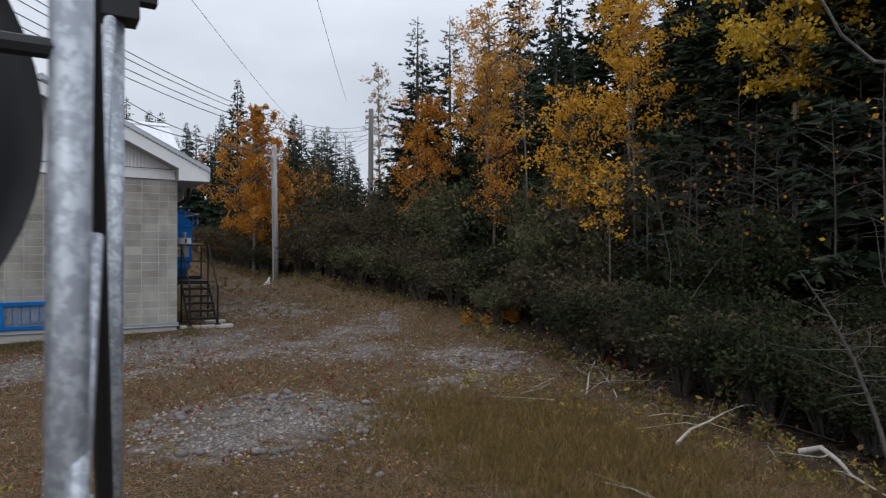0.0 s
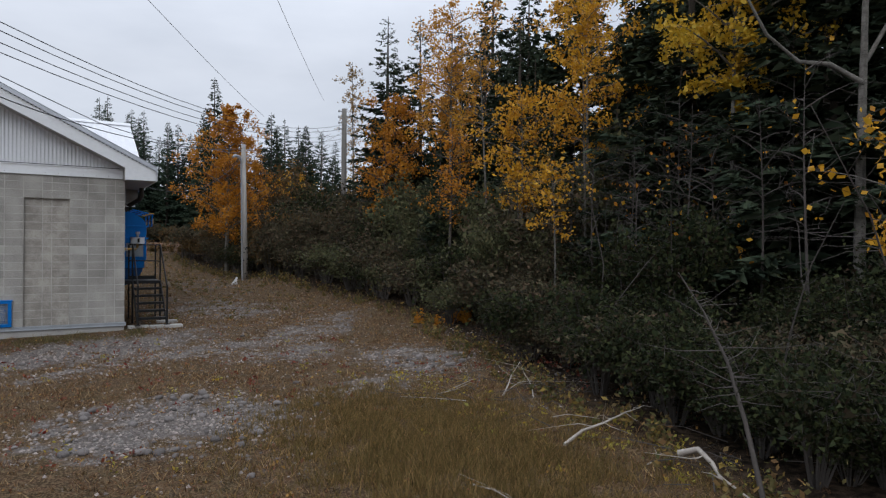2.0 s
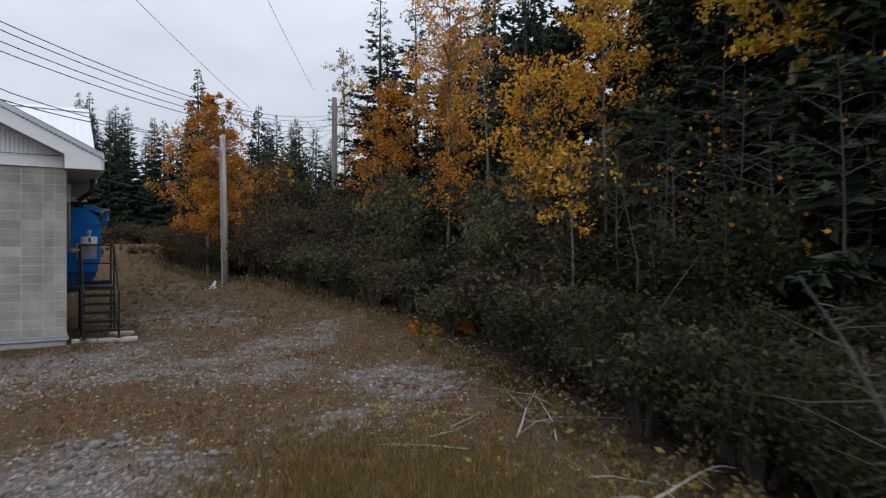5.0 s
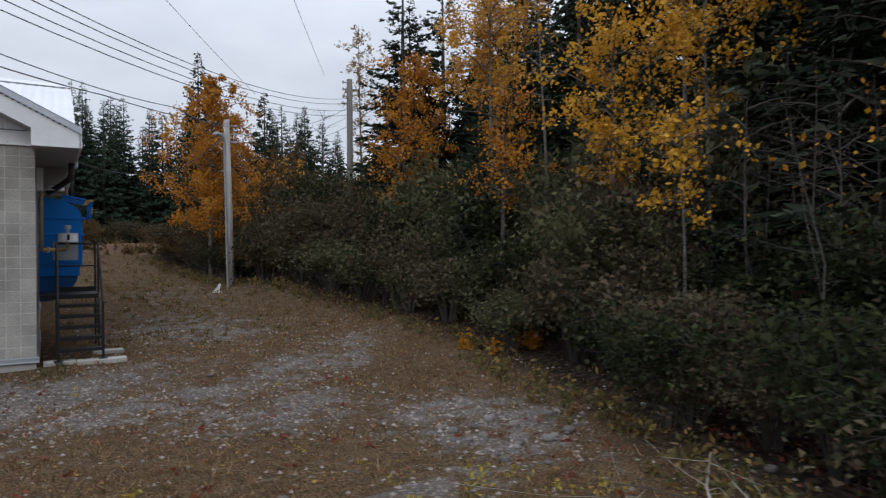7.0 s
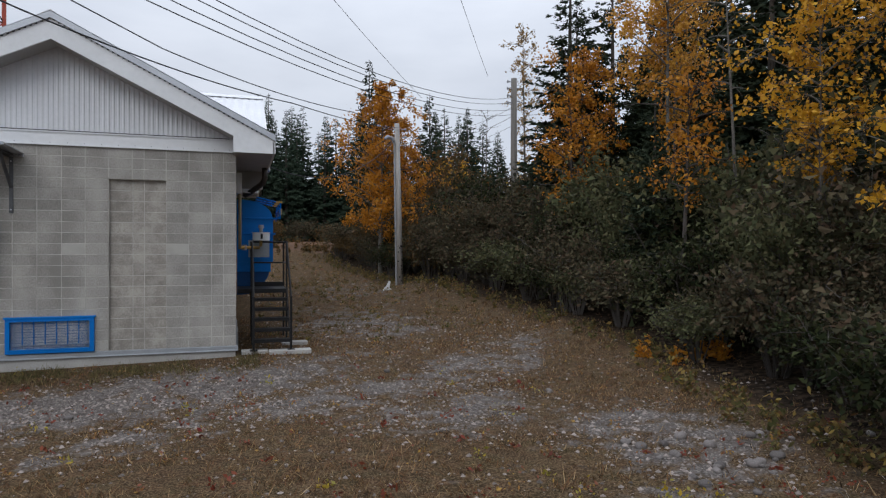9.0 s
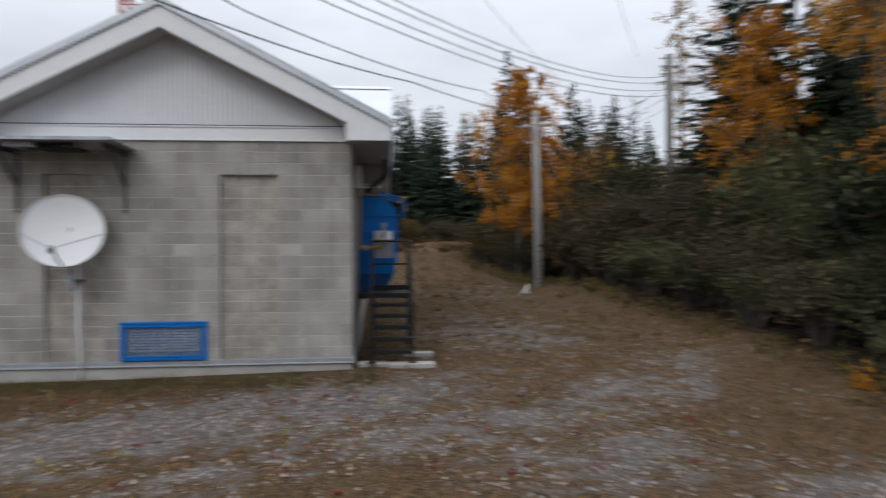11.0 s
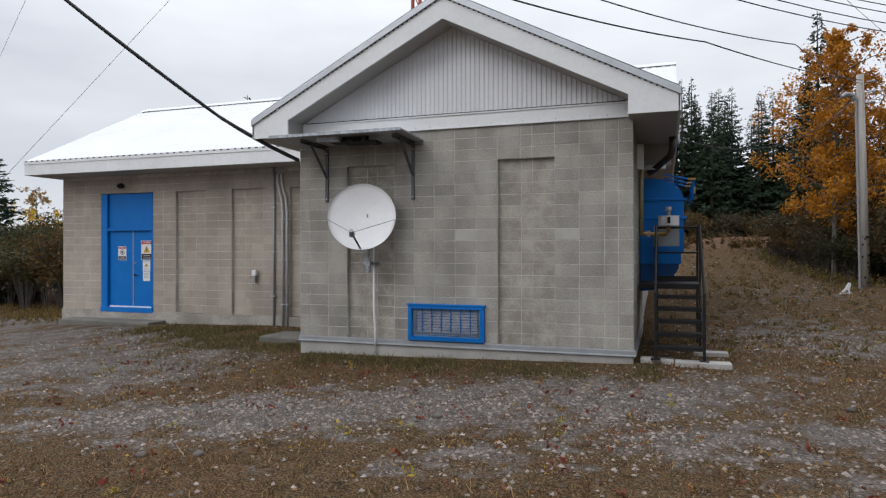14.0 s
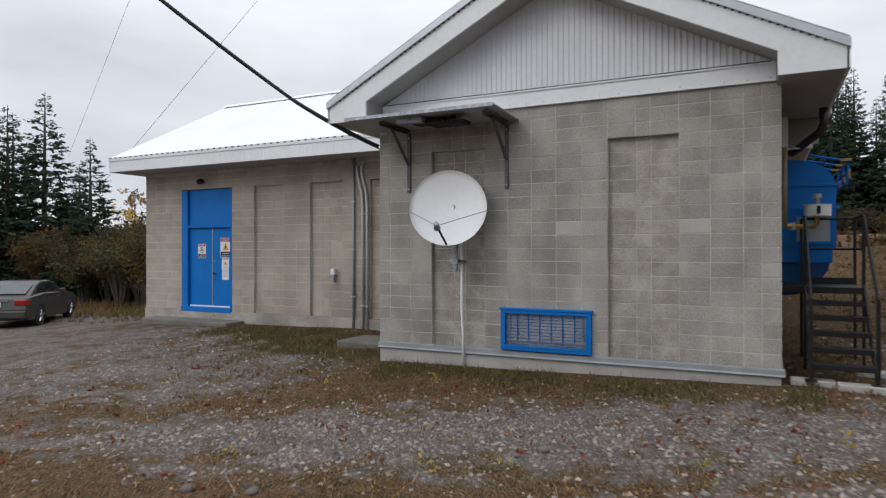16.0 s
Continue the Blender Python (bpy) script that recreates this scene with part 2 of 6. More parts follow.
WEED_E = leafmat("straw_weed_leaves", [(0.20, 0.15, 0.07), (0.11, 0.10, 0.04), (0.075, 0.08, 0.03), (0.15, 0.085, 0.04), (0.26, 0.19, 0.05)], 0.8, 0.25, 0.05)
FALLEN = leafmat("fallen_leaves", [(0.26, 0.12, 0.04), (0.36, 0.22, 0.05), (0.15, 0.08, 0.045), (0.22, 0.07, 0.04)], 0.7, 0.1)


# ---- mesh helpers ----
def fast(name, verts, faces):
    """A mesh from arrays of points and of equal-sided faces."""
    verts, faces = np.asarray(verts, dtype=np.float32), np.asarray(faces, dtype=np.int32)
    me = bpy.data.meshes.new(name)
    n, k = faces.shape
    me.vertices.add(len(verts))
    me.vertices.foreach_set("co", verts.ravel())
    me.loops.add(n * k)
    me.loops.foreach_set("vertex_index", faces.ravel())
    me.polygons.add(n)
    me.polygons.foreach_set("loop_start", np.arange(n, dtype=np.int32) * k)
    me.polygons.foreach_set("loop_total", np.full(n, k, dtype=np.int32))
    me.update(calc_edges=True)
    me.shade_flat()
    return me


def thing(name, label, category, at=(0, 0, 0), group="", kind="", turn=0.0):
    ob = tagged(new(name), label, category, group, kind)
    ob.matrix_basis = pose(*at, 0, 0, turn)
    return ob


def put(name, me, material, parent=None, label="", smooth=False):
    me.materials.append(material)
    if smooth:
        me.shade_smooth()
    ob = new(name, me)
    if parent is not None:
        ob.parent = parent
    if label:
        ob["label"] = label
    return ob


def part(name, bm, material, parent=None, label="", smooth=False):
    me = bpy.data.meshes.new(name)
    bmesh.ops.recalc_face_normals(bm, faces=bm.faces)
    bm.to_mesh(me)
    bm.free()
    return put(name, me, material, parent, label, smooth)


def box(bm, x0, y0, z0, x1, y1, z1, bevel=0.0):
    g = bmesh.ops.create_cube(bm, size=1, matrix=Matrix.Translation(((x0 + x1) / 2, (y0 + y1) / 2, (z0 + z1) / 2)) @ Matrix.Diagonal((abs(x1 - x0), abs(y1 - y0), abs(z1 - z0), 1)))
    if bevel:
        es = {e for v in g["verts"] for e in v.link_edges}
        bmesh.ops.bevel(bm, geom=list(es), offset=bevel, segments=2, affect="EDGES", profile=0.5)
    return bm


def boxes(*rows, bevel=0.0):
    bm = bmesh.new()
    for r in rows:
        box(bm, *r, bevel=bevel)
    return bm


def prism(bm, outline, axis, lo, hi):
    """An outline of points, pushed along axis ('x': points are y, z; 'y': x, z; 'z': x, y)."""
    def p(a, b, c):
        return {"x": (c, a, b), "y": (a, c, b), "z": (a, b, c)}[axis]
    v0 = [bm.verts.new(p(a, b, lo)) for a, b in outline]
    v1 = [bm.verts.new(p(a, b, hi)) for a, b in outline]
    n = len(outline)
    bm.faces.new(v0)
    bm.faces.new(v1[::-1])
    for i in range(n):
        bm.faces.new((v0[i], v0[(i + 1) % n], v1[(i + 1) % n], v1[i]))
    return bm


def tube_arrays(pts, radii, n=6):
    """Points and faces of a tube through pts."""
    pts = np.asarray(pts, dtype=float)
    if np.isscalar(radii):
        radii = [radii] * len(pts)
    vs, fs = [], []
    d = np.gradient(pts, axis=0)
    for i, (p, t, r) in enumerate(zip(pts, d, radii)):
        t = t / (np.linalg.norm(t) + 1e-9)
        u = np.cross(t, (0.31, 0.95, 0.07) if abs(t[2]) > 0.8 else (0, 0, 1))
        u /= np.linalg.norm(u) + 1e-9
        w = np.cross(t, u)
        for k in range(n):
            a = 2 * math.pi * k / n
            vs.append(p + r * (math.cos(a) * u + math.sin(a) * w))
    for i in range(len(pts) - 1):
        for k in range(n):
            a, b = i * n + k, i * n + (k + 1) % n
            fs.append((a, b, b + n, a + n))
    return vs, fs


def tube(bm, pts, radii, n=10, caps=True):
    vs, fs = tube_arrays(pts, radii, n)
    bv = [bm.verts.new(v) for v in vs]
    for f in fs:
        bm.faces.new([bv[i] for i in f])
    if caps:
        bm.faces.new(bv[:n][::-1])
        bm.faces.new(bv[-n:])
    return bm


def tubes_mesh(name, runs, n=5):
    vs, fs = [], []
    for pts, radii in runs:
        v, f = tube_arrays(pts, radii, n)
        o = len(vs)
        vs += v
        fs += [tuple(i + o for i in q) for q in f]
    return fast(name, vs, fs)


def tb(pts, r, n=10):
    return tube(bmesh.new(), pts, r, n)


def leaves_mesh(name, centres, size, long=1.4, flat=0.0, jitter=0.35, rng=RNG, corners=4):
    """One folded four-sided leaf about each centre, turned at random."""
    c = np.asarray(centres)
    n = len(c)
    s = size * (1 + jitter * rng.normal(size=(n, 1))).clip(0.35, 2)
    a = rng.normal(size=(n, 3))
    a[:, 2] *= 1 - flat
    a /= np.linalg.norm(a, axis=1, keepdims=True)
    b = np.cross(a, rng.normal(size=(n, 3)))
    b /= np.linalg.norm(b, axis=1, keepdims=True)
    if corners == 3:
        v = np.stack([c - a * s * long / 2 - b * s * 0.2, c + b * s * 0.6, c + a * s * long / 2 - b * s * 0.15], axis=1).reshape(-1, 3)
        return fast(name, v, np.arange(3 * n).reshape(-1, 3))
    v = np.stack([c - a * s * long / 2, c + b * s * 0.5, c + a * s * long / 2, c - b * s * 0.5], axis=1).reshape(-1, 3)
    return fast(name, v, np.arange(4 * n).reshape(-1, 4))


# ---- ground ----
def sstep(a, b, v):
    t = np.clip((v - a) / (b - a), 0, 1)
    return t * t * (3 - 2 * t)


def height(x, y):
    x, y = np.asarray(x, dtype=float), np.asarray(y, dtype=float)
    h = -0.21 + 0.02 * np.minimum(x, 0).clip(-25, 0)
    h = h - 0.19 * sstep(0.2, -2.8, y)
    h = h - 0.06 * sstep(-2, -6, x) * sstep(-2, -6, y)
    side = sstep(-1.5, 0.5, x)
    h = h + side * (0.66 * sstep(0, 11.5, y) + 1.55 * sstep(12, 27, y) + 1.5 * sstep(27, 60, y))
    h = h + 0.42 * sstep(4.5, 9.5, x) * sstep(-30, 0, y) * (1 - 0.5 * sstep(5, 20, y))
    h = h + 0.15 * sstep(-6.6, -8.5, x) * sstep(0.2, 2.2, y) * sstep(-18, -14, x) - 0.2 * sstep(-15, -20, x)
    w = np.sin(x * 0.9 + 1.3) * np.cos(y * 0.8 - 0.4) + 0.6 * np.sin(x * 2.1 - y * 1.7) + 0.35 * np.sin(4.3 * x + 3.1 * y)
    calm = 1 - 0.8 * sstep(-2.5, -0.5, y) * sstep(3.5, 1.5, np.abs(x + 7) - 8)
    return h + 0.022 * w * calm


def hz(x, y):
    return float(height(x, y))


# front line of the shrub belt
EDGE = [(4.0, -19.0), (4.1, -16.5), (4.8, -14.0), (5.5, -11.5), (6.0, -9.5), (6.6, -7.2), (7.3, -4.6), (8.1, -2.0), (8.1, 1.5), (7.8, 4.5), (7.5, 7.5), (7.2, 10.5), (6.6, 12.5), (5.9, 15.0), (5.2, 18.0), (4.6, 21.0)]
EDGE_X, EDGE_Y = np.array(EDGE).T


def shade_litter(x, y):
    """Leaf litter and twigs, with shrub shade put into its colour, 0 to 1."""
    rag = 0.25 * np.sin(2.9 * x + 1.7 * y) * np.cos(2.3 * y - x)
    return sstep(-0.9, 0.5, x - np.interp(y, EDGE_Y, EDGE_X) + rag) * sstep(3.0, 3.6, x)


PATCHES = [(-0.4, -9.4, 2.0, 1.7, 0, 1.0), (-3.0, -2.9, 6.6, 1.55, 0.34, 1.0), (-9.8, -1.7, 3.6, 2.5, 0.3, 1.0), (1.4, -3.3, 2.8, 1.0, 0.3, 0.75), (4.6, -1.6, 3.0, 1.2, 0.75, 0.7), (5.0, -6.6, 1.3, 2.0, 0.2, 0.8),
           (-16, -3.0, 8, 5, 0, 1.0), (-13, 0.6, 4.5, 2.0, 0, 0.9), (-22, 3, 7, 6, 0, 1.0), (3.0, -4.6, 1.8, 1.3, 0.4, 0.7), (-0.9, -4.6, 1.8, 0.7, 0.4, 0.6), (3.2, -8.6, 1.6, 0.8, 0.3, 0.6), (3.2, 3.6, 2.4, 2.8, 0.4, 0.62), (4.0, 9.0, 2.0, 3.0, 0.2, 0.5), (-5.5, -4.6, 3.0, 0.8, 0.2, 0.6)]


def gravel(x, y):
    """How far the ground is bare gravel, 0 to 1."""
    g = np.zeros_like(np.asarray(x, dtype=float))
    for cx, cy, rx, ry, a, k in PATCHES:
        u = (x - cx) * math.cos(a) + (y - cy) * math.sin(a)
        v = -(x - cx) * math.sin(a) + (y - cy) * math.cos(a)
        g = np.maximum(g, k * (1 - sstep(0.35, 1.35, np.hypot(u / rx, v / ry))))
    rag = 0.5 + 0.25 * np.sin(2.3 * x + 1.7 * np.sin(1.9 * y)) + 0.25 * np.sin(3.1 * y - 1.3 * x + np.sin(2.7 * x))
    return g * (0.55 + 0.45 * rag)


def edges(lo, hi, step, far):
    mid = list(np.arange(lo, hi + step / 2, step))
    out, s = [], step
    a, b = lo, hi
    left, right = [], []
    while a > -far or b < far:
        s *= 1.35
        a, b = a - s, b + s
        left.append(a)
        right.append(b)
    return np.array(left[::-1] + mid + right)


gx, gy = edges(-24, 13, 0.2, 1500), edges(-20, 16, 0.2, 1500)
GX, GY = np.meshgrid(gx, gy)
GZ = height(GX, GY)
nx, ny = len(gx), len(gy)
idx = np.arange(nx * ny).reshape(ny, nx)
gmesh = fast("ground", np.stack([GX, GY, GZ], -1).reshape(-1, 3), np.stack([idx[:-1, :-1], idx[:-1, 1:], idx[1:, 1:], idx[1:, :-1]], -1).reshape(-1, 4))
att = gmesh.attributes.new("bare", "FLOAT", "POINT")
att.data.foreach_set("value", gravel(GX, GY).ravel().astype(np.float32))
att = gmesh.attributes.new("shaded_floor", "FLOAT", "POINT")
att.data.foreach_set("value", shade_litter(GX, GY).ravel().astype(np.float32))


def ground_material():
    m = bpy.data.materials.new("gravel_and_dry_turf")
    m.use_nodes = True
    n, l = m.node_tree.nodes, m.node_tree.links
    p = n["Principled BSDF"]
    co = n.new("ShaderNodeTexCoord").outputs["Object"]

    def noise_tex(scale, detail=5):
        t = n.new("ShaderNodeTexNoise")
        t.inputs["Scale"].default_value, t.inputs["Detail"].default_value = scale, detail
        l.new(co, t.inputs["Vector"])
        return t.outputs["Fac"]

    def ramp(src, stops):
        r = n.new("ShaderNodeValToRGB")
        while len(r.color_ramp.elements) < len(stops):
            r.color_ramp.elements.new(0.5)
        for e, (q, c) in zip(r.color_ramp.elements, stops):
            e.position, e.color = q, (*c, 1)
        l.new(src, r.inputs[0])
        return r.outputs[0]

    def mix(f, a, b):
        x = n.new("ShaderNodeMix")
        x.data_type = "RGBA"
        l.new(f, x.inputs[0])
        l.new(a, x.inputs[6])
        l.new(b, x.inputs[7])
        return x.outputs[2]

    soil = ramp(noise_tex(1.9, 9), [(0.30, (0.036, 0.024, 0.015)), (0.42, (0.078, 0.050, 0.028)), (0.50, (0.108, 0.075, 0.041)), (0.57, (0.066, 0.055, 0.024)), (0.64, (0.094, 0.047, 0.026)), (0.75, (0.046, 0.031, 0.019))])
    litter = ramp(noise_tex(42, 6), [(0.40, (0.014, 0.010, 0.007)), (0.5, (0.078, 0.054, 0.031)), (0.59, (0.23, 0.168, 0.10))])
    half = n.new("ShaderNodeValue")
    half.outputs[0].default_value = 0.46
    rust = ramp(noise_tex(7, 8), [(0.38, (0.026, 0.018, 0.012)), (0.5, (0.084, 0.050, 0.031)), (0.62, (0.135, 0.070, 0.040))])
    turf = mix(half.outputs[0], mix(noise_tex(0.7), soil, rust), litter)
    vor = n.new("ShaderNodeTexVoronoi")
    vor.inputs["Scale"].default_value = 42
    l.new(co, vor.inputs["Vector"])
    sep = n.new("ShaderNodeSeparateColor")
    l.new(vor.outputs["Color"], sep.inputs[0])
    stones = ramp(sep.outputs[0], [(0.0, (0.038, 0.033, 0.030)), (0.4, (0.095, 0.083, 0.076)), (0.75, (0.165, 0.147, 0.137)), (1.0, (0.36, 0.335, 0.315))])
    dirt = ramp(noise_tex(2.2), [(0.35, (0.085, 0.073, 0.063)), (0.65, (0.165, 0.145, 0.129))])
    grit = mix(noise_tex(6), stones, dirt)
    a = n.new("ShaderNodeAttribute")
    a.attribute_name = "bare"
    s1 = n.new("ShaderNodeMath")
    s1.operation = "MULTIPLY_ADD"
    s1.inputs[1].default_value = 2.1
    l.new(noise_tex(2.6, 8), s1.inputs[0])
    l.new(a.outputs["Fac"], s1.inputs[2])
    f = n.new("ShaderNodeMapRange")
    f.inputs[1].default_value, f.inputs[2].default_value = 1.38, 1.72
    l.new(s1.outputs[0], f.inputs[0])
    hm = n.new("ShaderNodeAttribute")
    hm.attribute_name = "shaded_floor"
    # These dark tones hold the shade under the shrubs as well as litter.
    shaded_floor = ramp(noise_tex(9, 8), [(0.36, (0.011, 0.009, 0.007)), (0.5, (0.030, 0.022, 0.016)), (0.64, (0.062, 0.044, 0.030))])
    l.new(mix(hm.outputs["Fac"], mix(f.outputs[0], turf, grit), shaded_floor), p.inputs["Base Color"])
    p.inputs["Roughness"].default_value = 0.95
    p.inputs["Specular IOR Level"].default_value = 0.03
    bp = n.new("ShaderNodeBump")
    bp.inputs["Strength"].default_value, bp.inputs["Distance"].default_value = 0.9, 0.04
    l.new(noise_tex(30, 6), bp.inputs["Height"])
    l.new(bp.outputs[0], p.inputs["Normal"])
    return m


tagged(put("ground", gmesh, ground_material(), smooth=True), "gravelly ground with patches of dry brown turf", "ground", kind="structure")

# ---- building ----
COURSE = 0.2
BLOCKS = {}


def block_mesh(w, h, material):
    """A concrete block with a chamfered face that looks along -y; its origin is the lower left corner of its face."""
    key = (round(w, 3), round(h, 3), material.name)
    if key not in BLOCKS:
        g, c, d = 0.0068, 0.002, 0.05
        a, b = [(g, g), (w - g, g), (w - g, h - g), (g, h - g)], [(g + c, g + c), (w - g - c, g + c), (w - g - c, h - g - c), (g + c, h - g - c)]
        vs = [(x, d, z) for x, z in a] + [(x, c, z) for x, z in a] + [(x, 0, z) for x, z in b]
        fs = [(8, 9, 10, 11)] + [(4 + i, 4 + (i + 1) % 4, 8 + (i + 1) % 4, 8 + i) for i in range(4)] + [(i, (i + 1) % 4, 4 + (i + 1) % 4, 4 + i) for i in range(4)]
        BLOCKS[key] = fast("concrete_block", vs, fs)
        BLOCKS[key].materials.append(material)
    return BLOCKS[key]


MASONRY = []


def masonry(parent, columns, rows, face, skip=lambda x, z: False, side=False):
    """Stacked blocks between the column edges, from course rows[0] to rows[1]; laid later."""
    MASONRY.append((parent, columns, rows, face, skip, side))


def lay_blocks():
    for parent, columns, rows, face, skip, side in MASONRY:
        for r in range(*rows):
            for x0, x1 in zip(columns, columns[1:]):
                if skip((x0 + x1) / 2, (r + 0.5) * COURSE):
                    continue
                pale = not side and r == 9 and face == 0.0 and (abs(x0 + 3.025) < 0.02 or abs(x0 + 1.265) < 0.02)
                ob = new("concrete_block", block_mesh(x1 - x0, COURSE, BLOCK_P if pale else BLOCK_W if face > 1 else BLOCK_R if face == 0.08 else BLOCK))
                dy = random.uniform(-0.0015, 0.0015)
                ob.matrix_basis = pose(face + dy, x0, r * COURSE, 0, 0, 90) if side else pose(x0, face + dy, r * COURSE)
                ob.parent = parent


def structure(name, bm, material, label, category="wall"):
    return tagged(part(name, bm, material), label, category, kind="structure")


def cols(a, *widths):
    out = [a]
    for w in widths:
        out.append(out[-1] + w)
    return out


Y2 = 2.95
# annex front: pilasters at y = 0, two blind recesses 6 cm back
wf = structure("wall_front", boxes((-6.15, 0.005, 0, -5.145, 0.3, 3.8), (-5.145, 0.085, 0, -4.19, 0.3, 3.2), (-5.145, 0.005, 3.2, -4.19, 0.3, 3.8), (-4.19, 0.005, 0, -2.25, 0.3, 3.8),
                              (-2.25, 0.085, 0, -1.265, 0.3, 3.2), (-2.25, 0.005, 3.2, -1.265, 0.3, 3.8), (-1.265, 0.005, 0, -0.005, 0.3, 3.8)), MORTAR, "grey concrete block front wall with two blind recesses")
masonry(wf, cols(-6.15, 0.205, 0.4, 0.4), (0, 19), 0.0)
masonry(wf, cols(-5.145, 0.38, 0.2, 0.375), (0, 16), 0.08)
masonry(wf, cols(-5.145, 0.38, 0.2, 0.375), (16, 19), 0.0)
masonry(wf, cols(-4.19, 0.39, 0.385, 0.39, 0.385, 0.39), (0, 19), 0.0, lambda x, z: x > -3.85 and x < -2.5 and z < 0.6)
masonry(wf, cols(-2.25, 0.4, 0.2, 0.385), (0, 16), 0.08)
masonry(wf, cols(-2.25, 0.4, 0.2, 0.385), (16, 19), 0.0)
masonry(wf, cols(-1.265, 0.405, 0.41, 0.22, 0.24), (0, 19), 0.0)
ws = structure("wall_side", boxes((-0.3, 0.3, -0.05, -0.005, 10.1, 3.8)), MORTAR, "grey concrete block side wall")
masonry(ws, cols(0.01, 0.2, 0.4, 0.4, 0.4, 0.4, 0.4, 0.4, 0.4), (0, 19), 0.0, side=True)
structure("wall_annex_left", boxes((-6.148, 0.3, -0.05, -5.9, Y2, 3.8)), BLOCK, "grey concrete block annex wall")
structure("wall_back", boxes((-15.6, 9.8, -0.5, -0.3, 10.1, 3.8)), BLOCK, "grey concrete block back wall")
structure("wall_end", boxes((-15.64, Y2 + 0.3, -0.1, -15.35, 9.8, 3.8)), BLOCK, "grey concrete block end wall")
segs = [(-15.65, -14.25, 0), (-12.46, -11.72, 0), (-11.72, -10.77, 0.08), (-10.77, -9.96, 0), (-9.96, -9.01, 0.08), (-9.01, -8.25, 0), (-8.25, -7.3, 0.08), (-7.3, -6.15, 0)]
bm = bmesh.new()
for a, b, d in segs:
    box(bm, a, Y2 + 0.005 + d, 0, b, Y2 + 0.3, 3.2)
box(bm, -15.65, Y2 + 0.005, 3.2, -6.15, Y2 + 0.3, 3.8)
ww = structure("wall_wing", bm, MORTAR, "grey concrete block wall with blind recesses and blue door")
masonry(ww, cols(-15.65, 0.4, 0.4, 0.2, 0.4), (0, 16), Y2)
masonry(ww, cols(-12.46, 0.34, 0.4), (0, 16), Y2)
masonry(ww, cols(-11.72, 0.2, 0.4, 0.35), (0, 16), Y2 + 0.08)
masonry(ww, cols(-10.77, 0.4, 0.41), (0, 16), Y2)
masonry(ww, cols(-9.96, 0.35, 0.2, 0.4), (0, 16), Y2 + 0.08)
masonry(ww, cols(-9.01, 0.36, 0.4), (0, 16), Y2)
masonry(ww, cols(-8.25, 0.4, 0.2, 0.35), (0, 16), Y2 + 0.08)
masonry(ww, cols(-15.65, *([0.413] * 21)), (16, 18), Y2)
structure("foundation_annex", boxes((-6.15, 0.004, -0.75, -0.004, 0.3, -0.02), (-0.3, 0.3, -0.75, -0.004, 10.1, -0.055), bevel=0.01), CONCRETE, "pale stained concrete foundation strip", "foundation")
structure("foundation_wing", boxes((-15.67, Y2 - 0.03, -0.9, -6.2, Y2 + 0.3, -0.005), (-15.67, Y2 + 0.3, -0.9, -15.35, 9.8, -0.105), bevel=0.015), STAINED, "pale stained concrete foundation strip", "foundation")
fl = bmesh.new()
prism(fl, [(0.0, 0.012), (-0.02, -0.005), (-0.025, -0.06), (-0.045, -0.085), (-0.04, -0.09), (-0.012, -0.066), (0.0, -0.066)], "x", -6.17, 0.04)
prism(fl, [(0.001, 0.012), (0.02, -0.005), (0.025, -0.06), (0.045, -0.085), (0.04, -0.09), (0.012, -0.066), (0.001, -0.066)], "y", 0.0, 10.1)
tagged(part("base_flashing", fl, FLASH_B), "bent galvanised flashing along the wall base", "trim", kind="structure")

# roofs: a main gable roof along x, and the annex's gable roof along y
SL = 0.515
RX, RZ = -3.07, 5.98
EX = 3.77


def annex_top(x):
    return RZ - SL * abs(x - RX)


def corrugated(bm, x0, x1, lo, hi, y, pitch=0.083, depth=0.012):
    """An upright ribbed sheet that looks along -y, between lo and hi(x)."""
    n = max(2, int((x1 - x0) / pitch))
    xs, ys = [], []
    for i in range(n):
        a = x0 + (x1 - x0) * i / n
        w = (x1 - x0) / n
        xs += [a, a + 0.15 * w, a + 0.55 * w, a + 0.72 * w]
        ys += [y - depth, y, y, y - depth]
    xs.append(x1)
    ys.append(y - depth)
    low = [bm.verts.new((a, b, lo)) for a, b in zip(xs, ys)]
    top = [bm.verts.new((a, b, hi(a))) for a, b in zip(xs, ys)]
    for i in range(len(xs) - 1):
        bm.faces.new((low[i], low[i + 1], top[i + 1], top[i]))
    return bm


rf = thing("roof_annex", "white metal gable roof with boxed fascia", "roof", kind="structure")
bm = bmesh.new()
for s in (-1, 1):
    # ribbed sheet
    n = 46
    vs = []
    for i in range(n * 4 + 1):
        yy = -0.56 + (6.6 + 0.56) * i / (n * 4)
        lift = 0.022 if i % 4 in (0, 1) else 0.0
        vs.append((bm.verts.new((RX, yy, RZ + 0.045 + lift)), bm.verts.new((RX + s * EX, yy, RZ - SL * EX + 0.045 + lift))))
    for a, b in zip(vs, vs[1:]):
        bm.faces.new((a[0], a[1], b[1], b[0]))
    prism(bm, [(RX, RZ + 0.02), (RX + s * EX, RZ + 0.02 - SL * EX), (RX + s * EX, RZ - 0.05 - SL * EX), (RX, RZ - 0.05)], "y", -0.5, 6.6)
part("roof_sheet", bm, ROOF, rf)
bm = bmesh.new()
prism(bm, [(RX - 0.2, RZ - 0.04), (RX, RZ + 0.085), (RX + 0.2, RZ - 0.04), (RX, RZ + 0.06)], "y", -0.57, 6.6)
